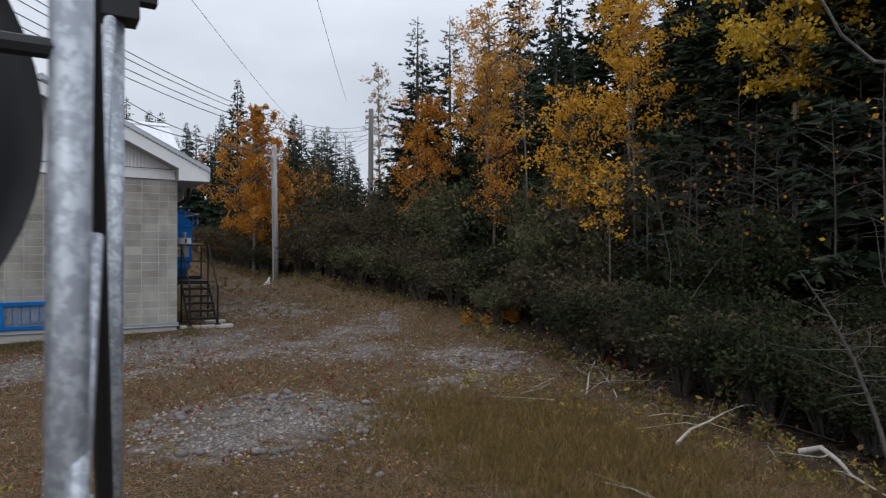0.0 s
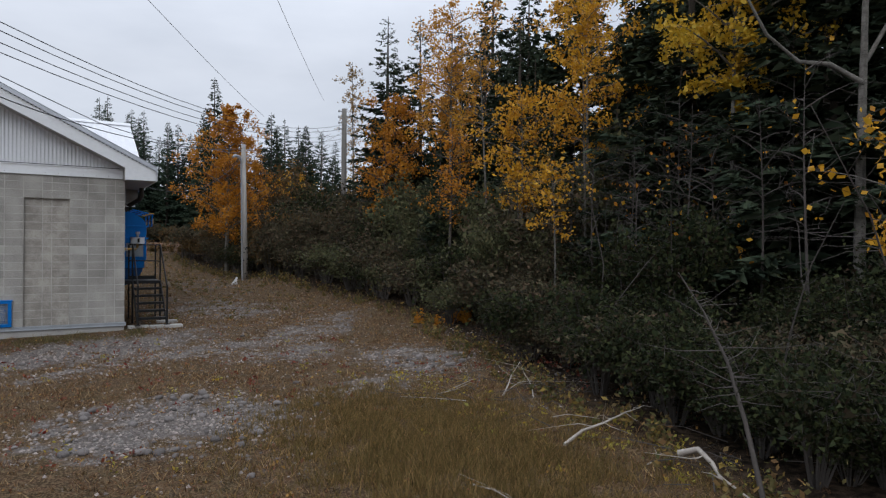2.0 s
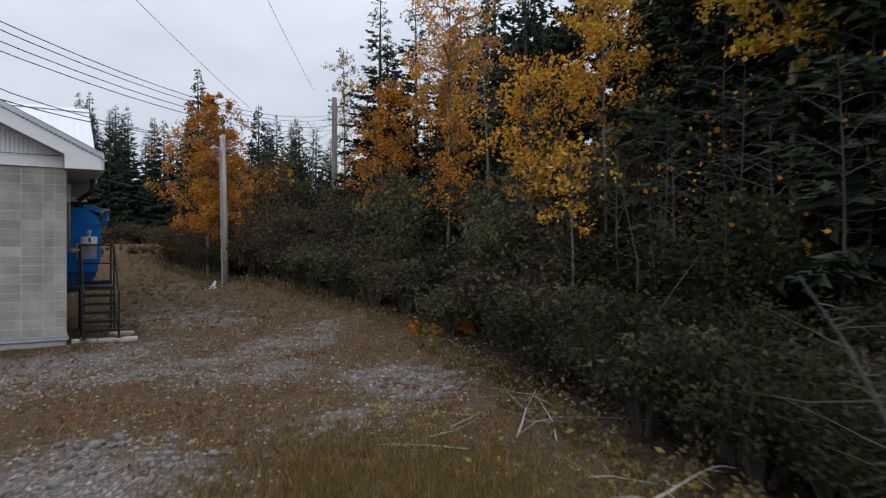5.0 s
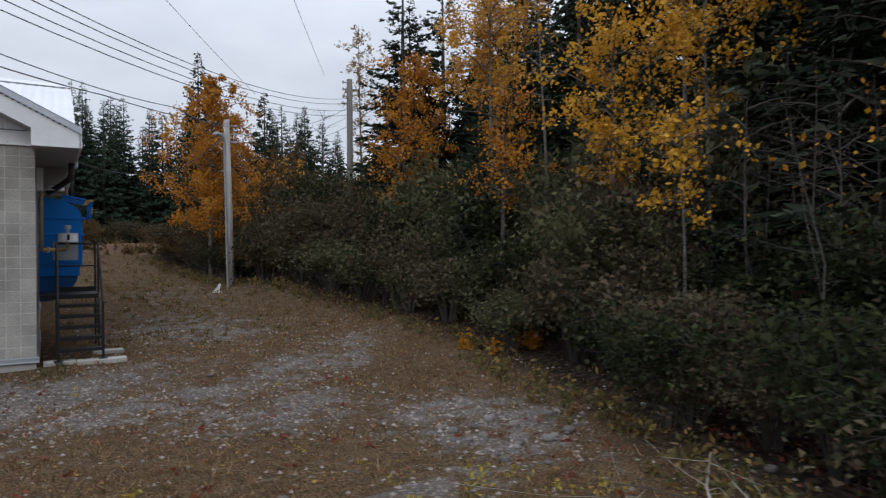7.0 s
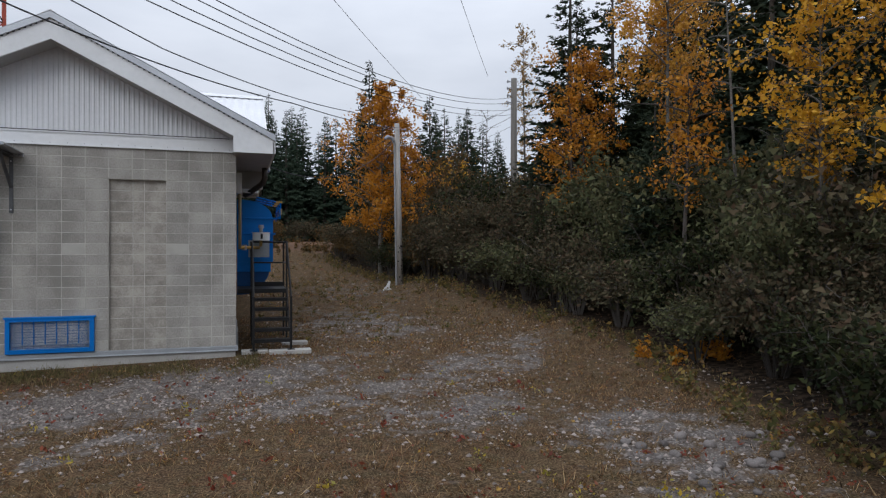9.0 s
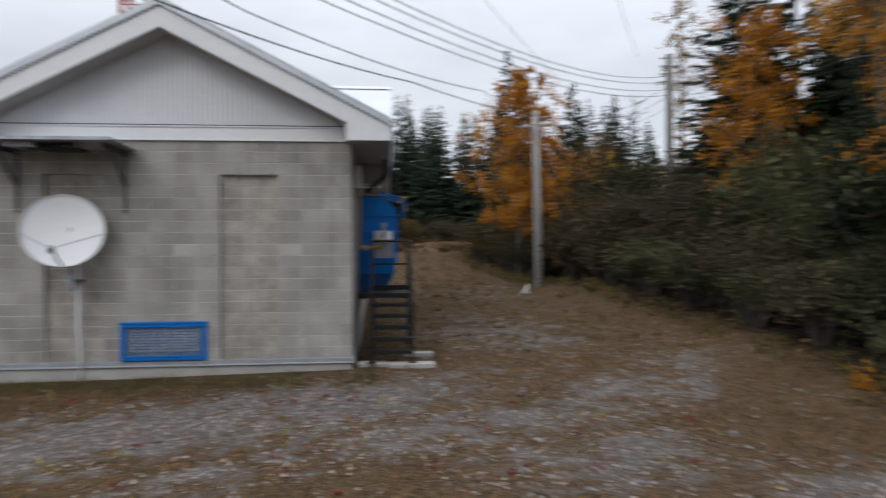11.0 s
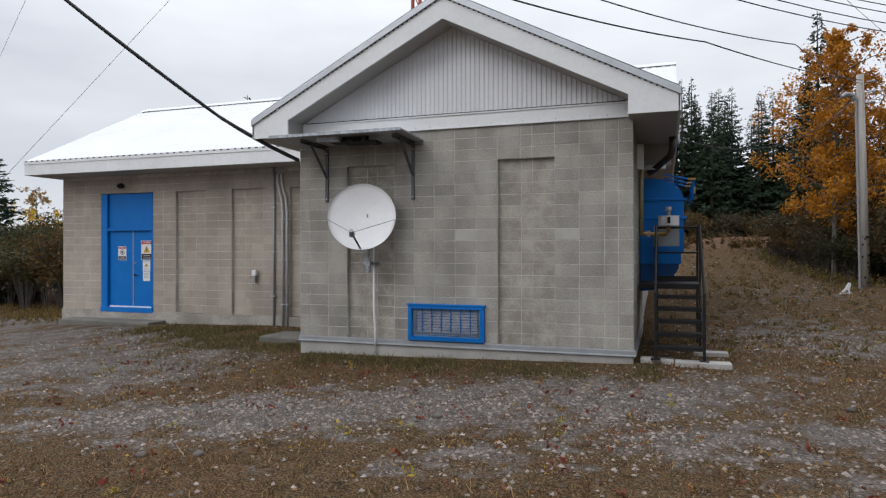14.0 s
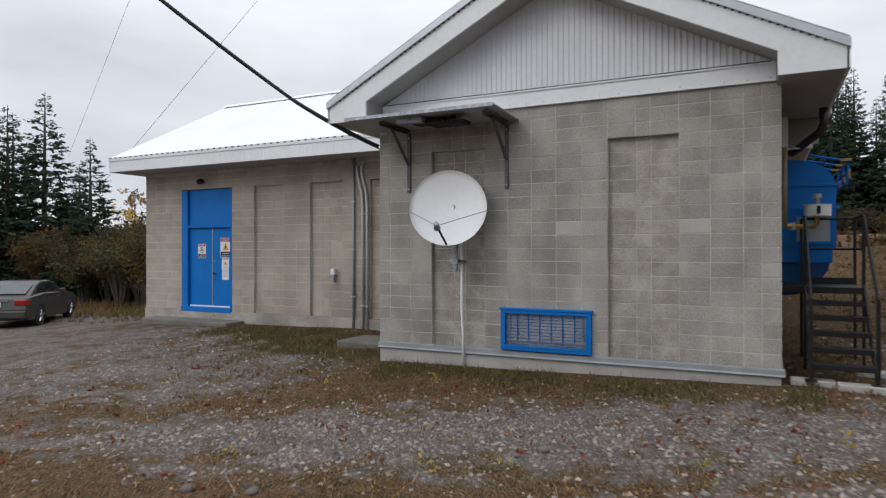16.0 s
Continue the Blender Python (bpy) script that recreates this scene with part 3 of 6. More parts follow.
part("ridge_cap", bm, ROOF, rf)
bm = bmesh.new()
for s in (-1, 1):
    a, b = RX, RX + s * EX
    c = RX + s * 3.02
    prism(bm, [(a, RZ), (b, RZ - SL * EX), (b, 3.73), (c, 3.73), (c, RZ - SL * 3.02 - 0.39), (a, RZ - 0.42)], "y", -0.53, -0.49)
    prism(bm, [(-0.53, RZ - SL * EX - 0.0), (-0.53, 3.73), (10.2 if s > 0 else Y2, 3.73), (10.2 if s > 0 else Y2, RZ - SL * EX)], "x", b - 0.02 * s, b + 0.02 * s)
part("fascia", bm, WHITE, rf)
bm = bmesh.new()
for s in (-1, 1):
    a, b = RX, RX + s * EX
    prism(bm, [(a, RZ + 0.05), (b + s * 0.02, RZ - SL * (EX + 0.02) + 0.05), (b + s * 0.02, RZ - SL * (EX + 0.02) - 0.06), (a, RZ - 0.06)], "y", -0.572, -0.53)
part("drip_edge", bm, FLASH, rf, "dented galvanised drip edge")
# Small dark blocks imitate the shade inside the corrugations of the roof edge.
bm = bmesh.new()
for s in (-1, 1):
    L = 3.6
    for i in range(int(L / 0.085)):
        x = RX + s * (0.05 + i * 0.085)
        z = annex_top(x) - 0.065
        box(bm, x - 0.02, -0.538, z - 0.012, x + 0.02, -0.532, z + 0.016)
part("gap_shade_blocks", bm, DARK, rf, "dark blocks for the shade in the corrugated roof edge")
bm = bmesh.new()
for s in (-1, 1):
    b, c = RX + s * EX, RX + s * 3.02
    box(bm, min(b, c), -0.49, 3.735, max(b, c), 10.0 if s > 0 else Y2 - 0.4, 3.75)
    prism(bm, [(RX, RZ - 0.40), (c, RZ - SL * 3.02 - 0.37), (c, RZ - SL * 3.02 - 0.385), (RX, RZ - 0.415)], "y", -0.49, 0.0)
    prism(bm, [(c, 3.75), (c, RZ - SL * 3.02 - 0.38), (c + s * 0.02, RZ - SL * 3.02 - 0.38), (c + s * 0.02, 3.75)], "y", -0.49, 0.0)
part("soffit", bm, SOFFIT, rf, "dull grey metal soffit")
bm = bmesh.new()
corrugated(bm, RX - 3.0, RX + 3.0, 4.02, lambda x: max(4.03, annex_top(x) - 0.40), -0.012)
part("gable_siding", bm, SIDING, rf, "vertical corrugated pale grey siding")
part("gable_backing", prism(bmesh.new(), [(RX - 3.05, 3.8), (RX + 3.05, 3.8), (RX + 3.05, 4.3), (RX, 5.85), (RX - 3.05, 4.3)], "y", 0.02, 0.2), SIDING, rf)
part("band_trim", boxes((-6.06, -0.03, 3.79, -0.06, 0.004, 4.02), (-6.06, -0.05, 4.01, -0.06, 0.0, 4.035), (-6.06, -0.045, 3.78, -0.06, 0.0, 3.80), bevel=0.003), WHITE, rf)
# Dark strip stands in for the shadow under the siding edge.
part("siding_shadow_strip", boxes((-6.0, -0.026, 4.036, -0.12, -0.002, 4.056)), DARK, rf, "dark strip for the shadow line below the siding")
bm = bmesh.new()
for i in range(22):
    x = -6.0 + i * 0.28
    bmesh.ops.create_cone(bm, cap_ends=True, segments=8, radius1=0.009, radius2=0.006, depth=0.008, matrix=pose(x, -0.035, 3.83, 90))
part("rivet_row", bm, GREYPIPE, rf)

MX0, MX1, MEY, MRY, MRZ = -16.15, 0.75, 2.18, 6.48, 6.33
MSL = (MRZ - 4.08) / (MRY - MEY)
mr = thing("roof_main", "long white ribbed metal gable roof", "roof", kind="structure")
bm = bmesh.new()
n = 84
for s in (-1, 1):
    vs = []
    for i in range(n * 2 + 1):
        x = MX0 + (MX1 - MX0) * i / (n * 2)
        lift = 0.02 if i % 2 else 0.0
        vs.append((bm.verts.new((x, MRY, MRZ + lift)), bm.verts.new((x, MRY + s * (MRY - MEY), MRZ - MSL * (MRY - MEY) + lift))))
    for a, b in zip(vs, vs[1:]):
        bm.faces.new((a[0], a[1], b[1], b[0]))
    prism(bm, [(MRY, MRZ - 0.01), (MRY + s * 4.28, MRZ - 0.01 - MSL * 4.28), (MRY + s * 4.28, MRZ - 0.08 - MSL * 4.28), (MRY, MRZ - 0.08)], "x", MX0 + 0.01, MX1 - 0.01)
part("roof_sheet", bm, ROOF, mr)
bm = bmesh.new()
prism(bm, [(MRY - 0.22, MRZ - 0.07), (MRY, MRZ + 0.06), (MRY + 0.22, MRZ - 0.07), (MRY, MRZ + 0.035)], "x", MX0 - 0.01, MX1 + 0.01)
part("ridge_cap", bm, ROOF, mr)
bm = bmesh.new()
corrugated(bm, MX0 + 0.02, RX - EX, 3.70, lambda x: 3.99, MEY - 0.01, pitch=0.2, depth=0.006)
box(bm, MX0, MEY - 0.03, 3.99, RX - EX, MEY + 0.02, 4.09, 0.004)
for s in (-1, 1):
    for xx in (MX0 + 0.0, MX1 - 0.03):
        prism(bm, [(MRY, MRZ - 0.02), (MRY + s * 4.3, 4.06), (MRY + s * 4.3, 3.70), (MRY + s * 3.9, 3.70), (MRY, MRZ - 0.36)], "x", xx, xx + 0.03)
part("fascia", bm, WHITE, mr)
# Dark dashes along the eave stand for shade below the roof ribs.
for i in range(int((RX - EX - MX0) / 0.2)):
    x = MX0 + 0.1 + i * 0.2
    part("rib_shade_block", boxes((x - 0.035, MEY - 0.036, 4.055, x + 0.035, MEY - 0.031, 4.082)), DARK, mr, "dark block for the shade below a roof rib")
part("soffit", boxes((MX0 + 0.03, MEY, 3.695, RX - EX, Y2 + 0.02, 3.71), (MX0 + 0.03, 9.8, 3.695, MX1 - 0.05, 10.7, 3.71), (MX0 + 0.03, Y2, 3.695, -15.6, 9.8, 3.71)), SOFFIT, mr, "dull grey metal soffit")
bm = bmesh.new()
for xx in (-15.62, -0.25):
    prism(bm, [(2.9, 3.75), (10.1, 3.75), (MRY, MRZ - 0.15)], "x", xx, xx + 0.2)
part("gable_siding", bm, SIDING, mr)
structure("ceiling", boxes((-15.4, 3.3, 3.72, -0.35, 9.8, 3.78), (-5.9, 0.35, 3.72, -0.35, 3.25, 3.78)), WHITE, "white ceiling boards inside the building", "ceiling")

# ---- things on the building ----
dr = thing("door_1", "blue double steel door with blue transom panel and warning signs", "door", kind="structure")
dx0, dx1, dm = -14.25, -12.46, -13.19
part("door_frame", boxes((dx0, Y2 - 0.01, -0.03, dx0 + 0.22, Y2 + 0.14, 3.18), (dx1 - 0.06, Y2 - 0.01, -0.03, dx1, Y2 + 0.14, 3.18), (dx0 + 0.22, Y2 + 0.0, 2.17, dx1 - 0.06, Y2 + 0.14, 2.25), (dx0, Y2 - 0.04, -0.04, dx1, Y2 + 0.14, 0.09), bevel=0.008), BLUE, dr)
part("transom_panel", boxes((dx0 + 0.22, Y2 + 0.06, 2.25, dx1 - 0.06, Y2 + 0.12, 3.18)), BLUE, dr)
for a, b in ((dx0 + 0.235, dm - 0.008), (dm + 0.008, dx1 - 0.07)):
    lf = part("door_leaf", boxes((a, Y2 + 0.07, 0.12, b, Y2 + 0.115, 2.165), bevel=0.006), BLUE, dr)
    part("kick_strip", boxes((a, Y2 + 0.055, 0.09, b, Y2 + 0.072, 0.125)), WHITE, lf, "white metal bottom strip")
    if a < dm:
        part("astragal", boxes((b - 0.005, Y2 + 0.055, 0.12, b + 0.02, Y2 + 0.07, 2.165)), GREYPIPE, lf, "bare grey metal strip")
    else:
        part("door_handle", tube(tb([(a + 0.06, Y2 + 0.07, 0.97), (a + 0.06, Y2 + 0.02, 0.97)], 0.028), [(a + 0.06, Y2 + 0.02, 0.97), (a + 0.17, Y2 + 0.02, 0.96)], 0.013), BLACK, lf, "black lever handle")
        part("lock", tb([(a + 0.06, Y2 + 0.07, 1.3), (a + 0.06, Y2 + 0.045, 1.3)], 0.022), GREYPIPE, lf)

SIGNRED = mat("sign_red", (0.42, 0.02, 0.03), bump=0, rough=0.5)
SIGNWHITE = mat("sign_white", (0.68, 0.69, 0.70), (0.64, 0.65, 0.66), bump=0, rough=0.5)
SIGNBLACK = mat("sign_black", (0.012, 0.012, 0.013), bump=0, rough=0.5)
SIGNYELLOW = mat("sign_yellow", (0.62, 0.36, 0.01), bump=0, rough=0.5)


def words(text, size, at, material, parent):
    cu = bpy.data.curves.new("lettering", "FONT")
    cu.body, cu.size, cu.align_x, cu.align_y, cu.extrude = text, size, "CENTER", "CENTER", 0.0006
    ob = new("lettering", cu)
    dep = bpy.context.evaluated_depsgraph_get()
    me = bpy.data.meshes.new_from_object(ob.evaluated_get(dep))
    bpy.data.objects.remove(ob)
    o2 = put("lettering", me, material, parent)
    o2.matrix_basis = pose(*at, 90)
    return o2


def sign(label, x0, z0, x1, z1, head, tri, foot, lines):
    s = thing("sign", label, "sign", (x0, Y2 + 0.068, z0))
    w, h = x1 - x0, z1 - z0
    part("plate", boxes((0, -0.004, 0, w, 0.0, h)), SIGNWHITE, s)
    if head:
        part("header", boxes((0.012, -0.006, h * 0.82, w - 0.012, -0.0045, h - 0.012)), SIGNRED, s)
        words("DANGER", h * 0.115, (w / 2, -0.0075, h * 0.9), SIGNWHITE, s)
    if tri:
        part("pictogram", prism(bmesh.new(), [(w * 0.2, h * tri[0]), (w * 0.8, h * tri[0]), (w * 0.5, h * tri[1])], "y", -0.006, -0.0045), SIGNYELLOW, s)
        part("bolt_mark", prism(bmesh.new(), [(w * 0.5, h * (tri[0] + 0.04)), (w * 0.58, h * (tri[0] * 0.5 + tri[1] * 0.5)), (w * 0.52, h * (tri[0] * 0.5 + tri[1] * 0.5)), (w * 0.5, h * (tri[1] - 0.08)), (w * 0.44, h * (tri[0] * 0.6 + tri[1] * 0.4))], "y", -0.0075, -0.006), SIGNBLACK, s)
    if foot:
        part("foot_panel", boxes((0.012, -0.006, 0.012, w - 0.012, -0.0045, h * foot)), SIGNBLACK, s)
    for zf, wf_ in lines:
        part("text_bar", boxes((w * (0.5 - wf_ / 2), -0.0075, h * zf - 0.006, w * (0.5 + wf_ / 2), -0.006, h * zf + 0.006)), SIGNWHITE if foot else GREYPIPE, s)
    return s


s1 = sign("white warning sign with red header and round pictogram", -13.72, 1.37, -13.44, 1.75, True, None, 0.3, [(0.22, 0.5), (0.1, 0.7)])
bm = bmesh.new()
bmesh.ops.create_cone(bm, cap_ends=True, segments=20, radius1=0.075, radius2=0.075, depth=0.002, matrix=pose(0.14, -0.005, 0.215, 90))
part("pictogram_ring", bm, SIGNBLACK, s1)
bm = bmesh.new()
bmesh.ops.create_cone(bm, cap_ends=True, segments=20, radius1=0.06, radius2=0.06, depth=0.002, matrix=pose(0.14, -0.0065, 0.215, 90))
part("pictogram_field", bm, SIGNWHITE, s1)
part("pictogram_mark", boxes((0.115, -0.009, 0.185, 0.165, -0.0078, 0.25)), SIGNBLACK, s1)
sign("white danger sign with yellow shock triangle", -12.92, 1.38, -12.55, 1.9, True, (0.38, 0.76), 0.32, [(0.22, 0.6), (0.1, 0.7)])
sign("pale notice with small yellow triangle", -12.87, 1.07, -12.62, 1.365, False, (0.45, 0.75), None, [(0.9, 0.8), (0.3, 0.6), (0.15, 0.8)])
sign("white paper notice on the blue door", -12.86, 0.81, -12.63, 1.06, False, None, None, [(0.85, 0.6), (0.7, 0.7), (0.5, 0.65), (0.35, 0.7)])

wlamp = thing("wall_lamp", "small dark weathered lamp above the door", "lamp", (-13.5, Y2, 3.38))
part("base", tb([(0, 0, 0.02), (0, -0.05, 0.02)], 0.06, 14), BLACK, wlamp)
part("head", tube(bmesh.new(), [(0.02, -0.05, 0.05), (0.05, -0.13, 0.02), (0.06, -0.17, -0.02)], [0.045, 0.06, 0.07], 14), BLACK, wlamp)


def pipe(name, label, pts, r, material, straps=(), category="pipe"):
    t = thing(name, label, category, pts[0])
    o = np.array(pts[0])
    part("tube", tb([tuple(np.array(p) - o) for p in pts], r, 10), material, t, smooth=True)
    for q in straps:
        d = np.array(q) - o
        part("strap", boxes((d[0] - r * 2, d[1] - r * 1.25, d[2] - 0.012, d[0] + r * 2, d[1] + 0.02, d[2] + 0.012), bevel=0.002), FLASH, t)
    return t


def arc(c, r, a0, a1, ax, ay, n=6):
    c, ax, ay = np.array(c), np.array(ax), np.array(ay)
    return [tuple(c + r * (math.cos(a) * ax + math.sin(a) * ay)) for a in np.linspace(a0, a1, n)]


pipe("conduit", "straight grey conduit strapped to the block wall", [(-8.68, Y2 - 0.04, hz(-8.68, Y2 - 0.04) - 0.1), (-8.68, Y2 - 0.04, 3.74)], 0.032, GREYPIPE, [(-8.68, Y2 - 0.04, z) for z in (0.5, 1.6, 2.7)])
part("junction_box", boxes((-0.06, -0.05, 4.0, 0.06, 0.04, 4.25)), GREYPIPE, bpy.data.objects["conduit"])
for dx in (0.0, 0.12):
    x = -8.42 + dx
    pipe("conduit", "pale grey bent conduit on the block wall", [(x, Y2 - 0.05, hz(x, Y2) - 0.1), (x, Y2 - 0.05, 2.55), (x - 0.03, Y2 - 0.05, 2.9), (x - 0.14, Y2 - 0.05, 3.3), (x - 0.15, Y2 - 0.05, 3.5), (x - 0.09, Y2 - 0.02, 3.6), (x - 0.02, Y2 + 0.05, 3.64)], 0.03, PALEPIPE, [(x, Y2 - 0.05, z) for z in (0.3, 1.4, 2.4)])
ob = thing("outlet_box", "small white outdoor outlet box on the wall", "outlet", (-9.27, Y2 + 0.04, 0.9))
part("cover", boxes((-0.06, -0.09, 0.1, 0.06, 0.03, 0.24), bevel=0.01), WHITE, ob)
part("plug", boxes((-0.03, -0.07, -0.08, 0.03, 0.03, 0.1), bevel=0.01), GREYPIPE, ob)
tagged(part("door_step", boxes((-15.05, 2.3, -0.8, -12.0, Y2 - 0.03, -0.21), bevel=0.03), SLAB), "worn low concrete step below the blue door", "step")
tagged(part("corner_slab", boxes((-7.75, 0.95, -0.6, -6.15, 1.95, -0.2), bevel=0.03), SLAB), "dark weathered concrete slab beside the annex", "slab")

vt = thing("wall_vent", "blue framed wall vent with wire mesh and louvres", "vent", (-3.9, 0, 0.02))
W, H = 1.42, 0.645
part("vent_frame", boxes((0, -0.06, 0, W, 0.05, 0.075), (0, -0.06, H - 0.07, W, 0.05, H), (0, -0.06, 0.075, 0.075, 0.05, H - 0.07), (W - 0.075, -0.06, 0.075, W, 0.05, H - 0.07), bevel=0.008), BLUE, vt)
part("lip", boxes((-0.02, -0.075, H - 0.02, W + 0.02, -0.0, H + 0.012), bevel=0.004), BLUE, vt)
for i in range(10):
    z = 0.09 + i * 0.049
    # Louvres use the blue that has shade put into its colour.
    part("louvre", prism(bmesh.new(), [(0.0, z), (0.06, z + 0.045), (0.066, z + 0.04), (0.006, z - 0.005)], "x", 0.076, W - 0.076), BLUE_SHADED, vt)
part("back_plate", boxes((0.05, 0.075, 0.05, W - 0.05, 0.085, H - 0.05)), DARK, vt)
for i in range(6):
    x = 0.26 + i * 0.18
    part("mullion", boxes((x - 0.008, -0.012, 0.15, x + 0.008, -0.002, H - 0.071)), BLUE, vt)
part("inner_frame", boxes((0.076, -0.03, 0.14, W - 0.076, 0.0, 0.155), (0.13, -0.02, 0.155, 0.15, 0.0, H - 0.071), (W - 0.15, -0.02, 0.155, W - 0.13, 0.0, H - 0.071)), PANEL, vt, "pale inner edge of the vent")
part("inner_trim", boxes((0.05, -0.068, 0.05, W - 0.05, -0.058, 0.075), (0.05, -0.068, H - 0.072, W - 0.05, -0.058, H - 0.05), (0.05, -0.068, 0.075, 0.075, -0.058, H - 0.072), (W - 0.075, -0.068, 0.075, W - 0.05, -0.058, H - 0.072), bevel=0.003), BLUE, vt)
vs, fs = [], []
for s in (-1, 1):
    for i in range(-20, 66):
        x0, x1 = 0.08 + i * 0.022, 0.08 + i * 0.022 + s * 0.49 * 0.5
        za, zb = 0.078, H - 0.073
        ts = [0, 1]
        lo, hi = 0.078, W - 0.078
        tA = 0.0 if x0 >= lo and x0 <= hi else ((lo if x0 < lo else hi) - x0) / (x1 - x0)
        tB = 1.0 if x1 >= lo and x1 <= hi else ((lo if x1 < lo else hi) - x0) / (x1 - x0)
        if tA >= 1 or tB <= 0 or tA < 0 or tB > 1.0 or tA >= tB:
            continue
        o = len(vs)
        for t in (tA, tB):
            x, z = x0 + t * (x1 - x0), za + t * (zb - za)
            vs += [(x - 0.0019, -0.045, z), (x + 0.0019, -0.045, z)]
        fs.append((o, o + 1, o + 3, o + 2))
tagged(put("wire_mesh", fast("wire_mesh", vs, fs), MESHBLUE, vt, "diamond wire mesh"), kind="stuff")

cp = thing("canopy", "grey steel canopy on two brackets with floodlights", "canopy", (-4.75, 0, 3.6))
part("plate", prism(bmesh.new(), [(0.0, 0.0), (-1.05, 0.035), (-1.05, 0.052), (0.0, 0.017)], "x", -1.39, 1.13), SHEET, cp)
part("edge_angle", boxes((-1.39, -1.07, 0.01, 1.13, -1.05, 0.06), (-1.39, -0.02, -0.05, 1.13, 0.0, -0.002)), GALV, cp)
for x in (-0.81, 0.94):
    br = part("bracket", boxes((x - 0.03, -0.03, -1.06, x + 0.03, 0.0, -0.06), (x - 0.03, -0.92, -0.03, x + 0.03, -0.022, -0.004), (x - 0.03, -0.92, -0.075, x - 0.02, -0.022, -0.03), bevel=0.003), STEELGREY, cp, "grey steel angle bracket")
    part("strut", tb([(x, -0.03, -0.60), (x, -0.62, -0.04)], 0.03, 4), STEELGREY, br)
    for z in (-1.0, -0.56, -0.14):
        part("bolt", tb([(x, -0.03, z), (x, -0.045, z)], 0.014, 6), FLASH, br)
jb = part("junction_box", boxes((-0.56, -0.86, -0.07, -0.12, -0.72, 0.03), bevel=0.006), GALV, cp, "galvanized junction box")
for x in (-0.47, -0.2):
    part("clamp", tb([(x, -0.79, 0.03), (x, -0.79, 0.085)], 0.016, 6), GALV, jb)
for x, y, z in ((-0.12, -0.62, -0.075), (0.10, -0.50, -0.09), (0.33, -0.66, -0.12)):
    fx = part("floodlight", boxes((x - 0.23, y - 0.13, z, x + 0.23, y + 0.13, z + 0.05), (x - 0.03, y - 0.02, z + 0.05, x + 0.03, y + 0.02, 0.03), bevel=0.008), BLACK, cp, "slim black floodlight")
    part("lens", boxes((x - 0.19, y - 0.1, z - 0.005, x + 0.19, y + 0.1, z - 0.001)), DARK, fx)
part("antenna_stub", tb([(0.3, -0.5, 0.06), (0.3, -0.5, 0.14)], 0.012, 6), BLACK, cp)


def dish_bowl(r, depth, n=48, rings=8, thick=0.012):
    vs, fs = [], []
    for side in (0, 1):
        for j in range(rings + 1):
            q = max(j / rings, 0.004)
            for i in range(n):
                a = 2 * math.pi * i / n
                vs.append((r * q * math.cos(a), depth * (q * q) * -1 + side * thick + depth, r * q * math.sin(a)))
    for side in (0, 1):
        o = side * (rings + 1) * n
        for j in range(rings):
            for i in range(n):
                a, b = o + j * n + i, o + j * n + (i + 1) % n
                fs.append((a, b, b + n, a + n) if side else (a, a + n, b + n, b))
    o1, o2 = rings * n, (2 * rings + 1) * n
    for i in range(n):
        k = (i + 1) % n
        fs.append((o1 + i, o1 + k, o2 + k, o2 + i))
    return fast("reflector", vs, fs)


sd = thing("satellite_dish", "white round satellite dish with feed arm on a wall mount", "satellite dish", (-4.62, -0.46, 2.24))
rot = pose(0, 0, 0, -12, 0, 18)
ob = put("reflector", dish_bowl(0.61, 0.11), DISH, sd, smooth=True)
ob.matrix_basis = rot
R3 = rot.to_3x3()


def dv(x, y, z):
    return tuple(R3 @ Vector((x, y, z)))


lnb = dv(-0.10, -0.42, -0.40)
part("feed_arm", tb([dv(0.0, 0.05, -0.6), lnb], 0.017, 8), BLACK, sd, "dark feed arm")
for s in (-1, 1):
    part("stay_rod", tb([dv(s * 0.6, 0.0, -0.06), lnb], 0.007, 6), GREYPIPE, sd)
bm = bmesh.new()
bmesh.ops.create_cone(bm, cap_ends=True, segments=14, radius1=0.055, radius2=0.035, depth=0.13, matrix=Matrix.Translation(lnb) @ rot @ pose(0, 0, 0, 70))
part("feed_horn", bm, GREYPIPE, sd, "grey feed horn")
part("mount", tube(tube(bmesh.new(), [(0.03, 0.2, -1.0), (0.03, 0.2, 0.1)], 0.045, 12), [(0.03, 0.2, 0.0), (0.0, 0.16, 0.0)], 0.07, 10), GALV, sd)
part("wall_arm", boxes((-0.04, 0.17, -0.86, 0.1, 0.53, -0.82), (-0.04, 0.14, -0.88, 0.1, 0.25, -0.8)), GALV, sd)
pipe("white_cable_pipe", "thin white plastic pipe below the dish", [(-4.55, -0.05, hz(-4.55, -0.05) - 0.05), (-4.55, -0.05, 0.2), (-4.57, -0.06, 0.6), (-4.56, -0.07, 1.9)], 0.02, WHITE, [(-4.56, -0.05, 0.9)])

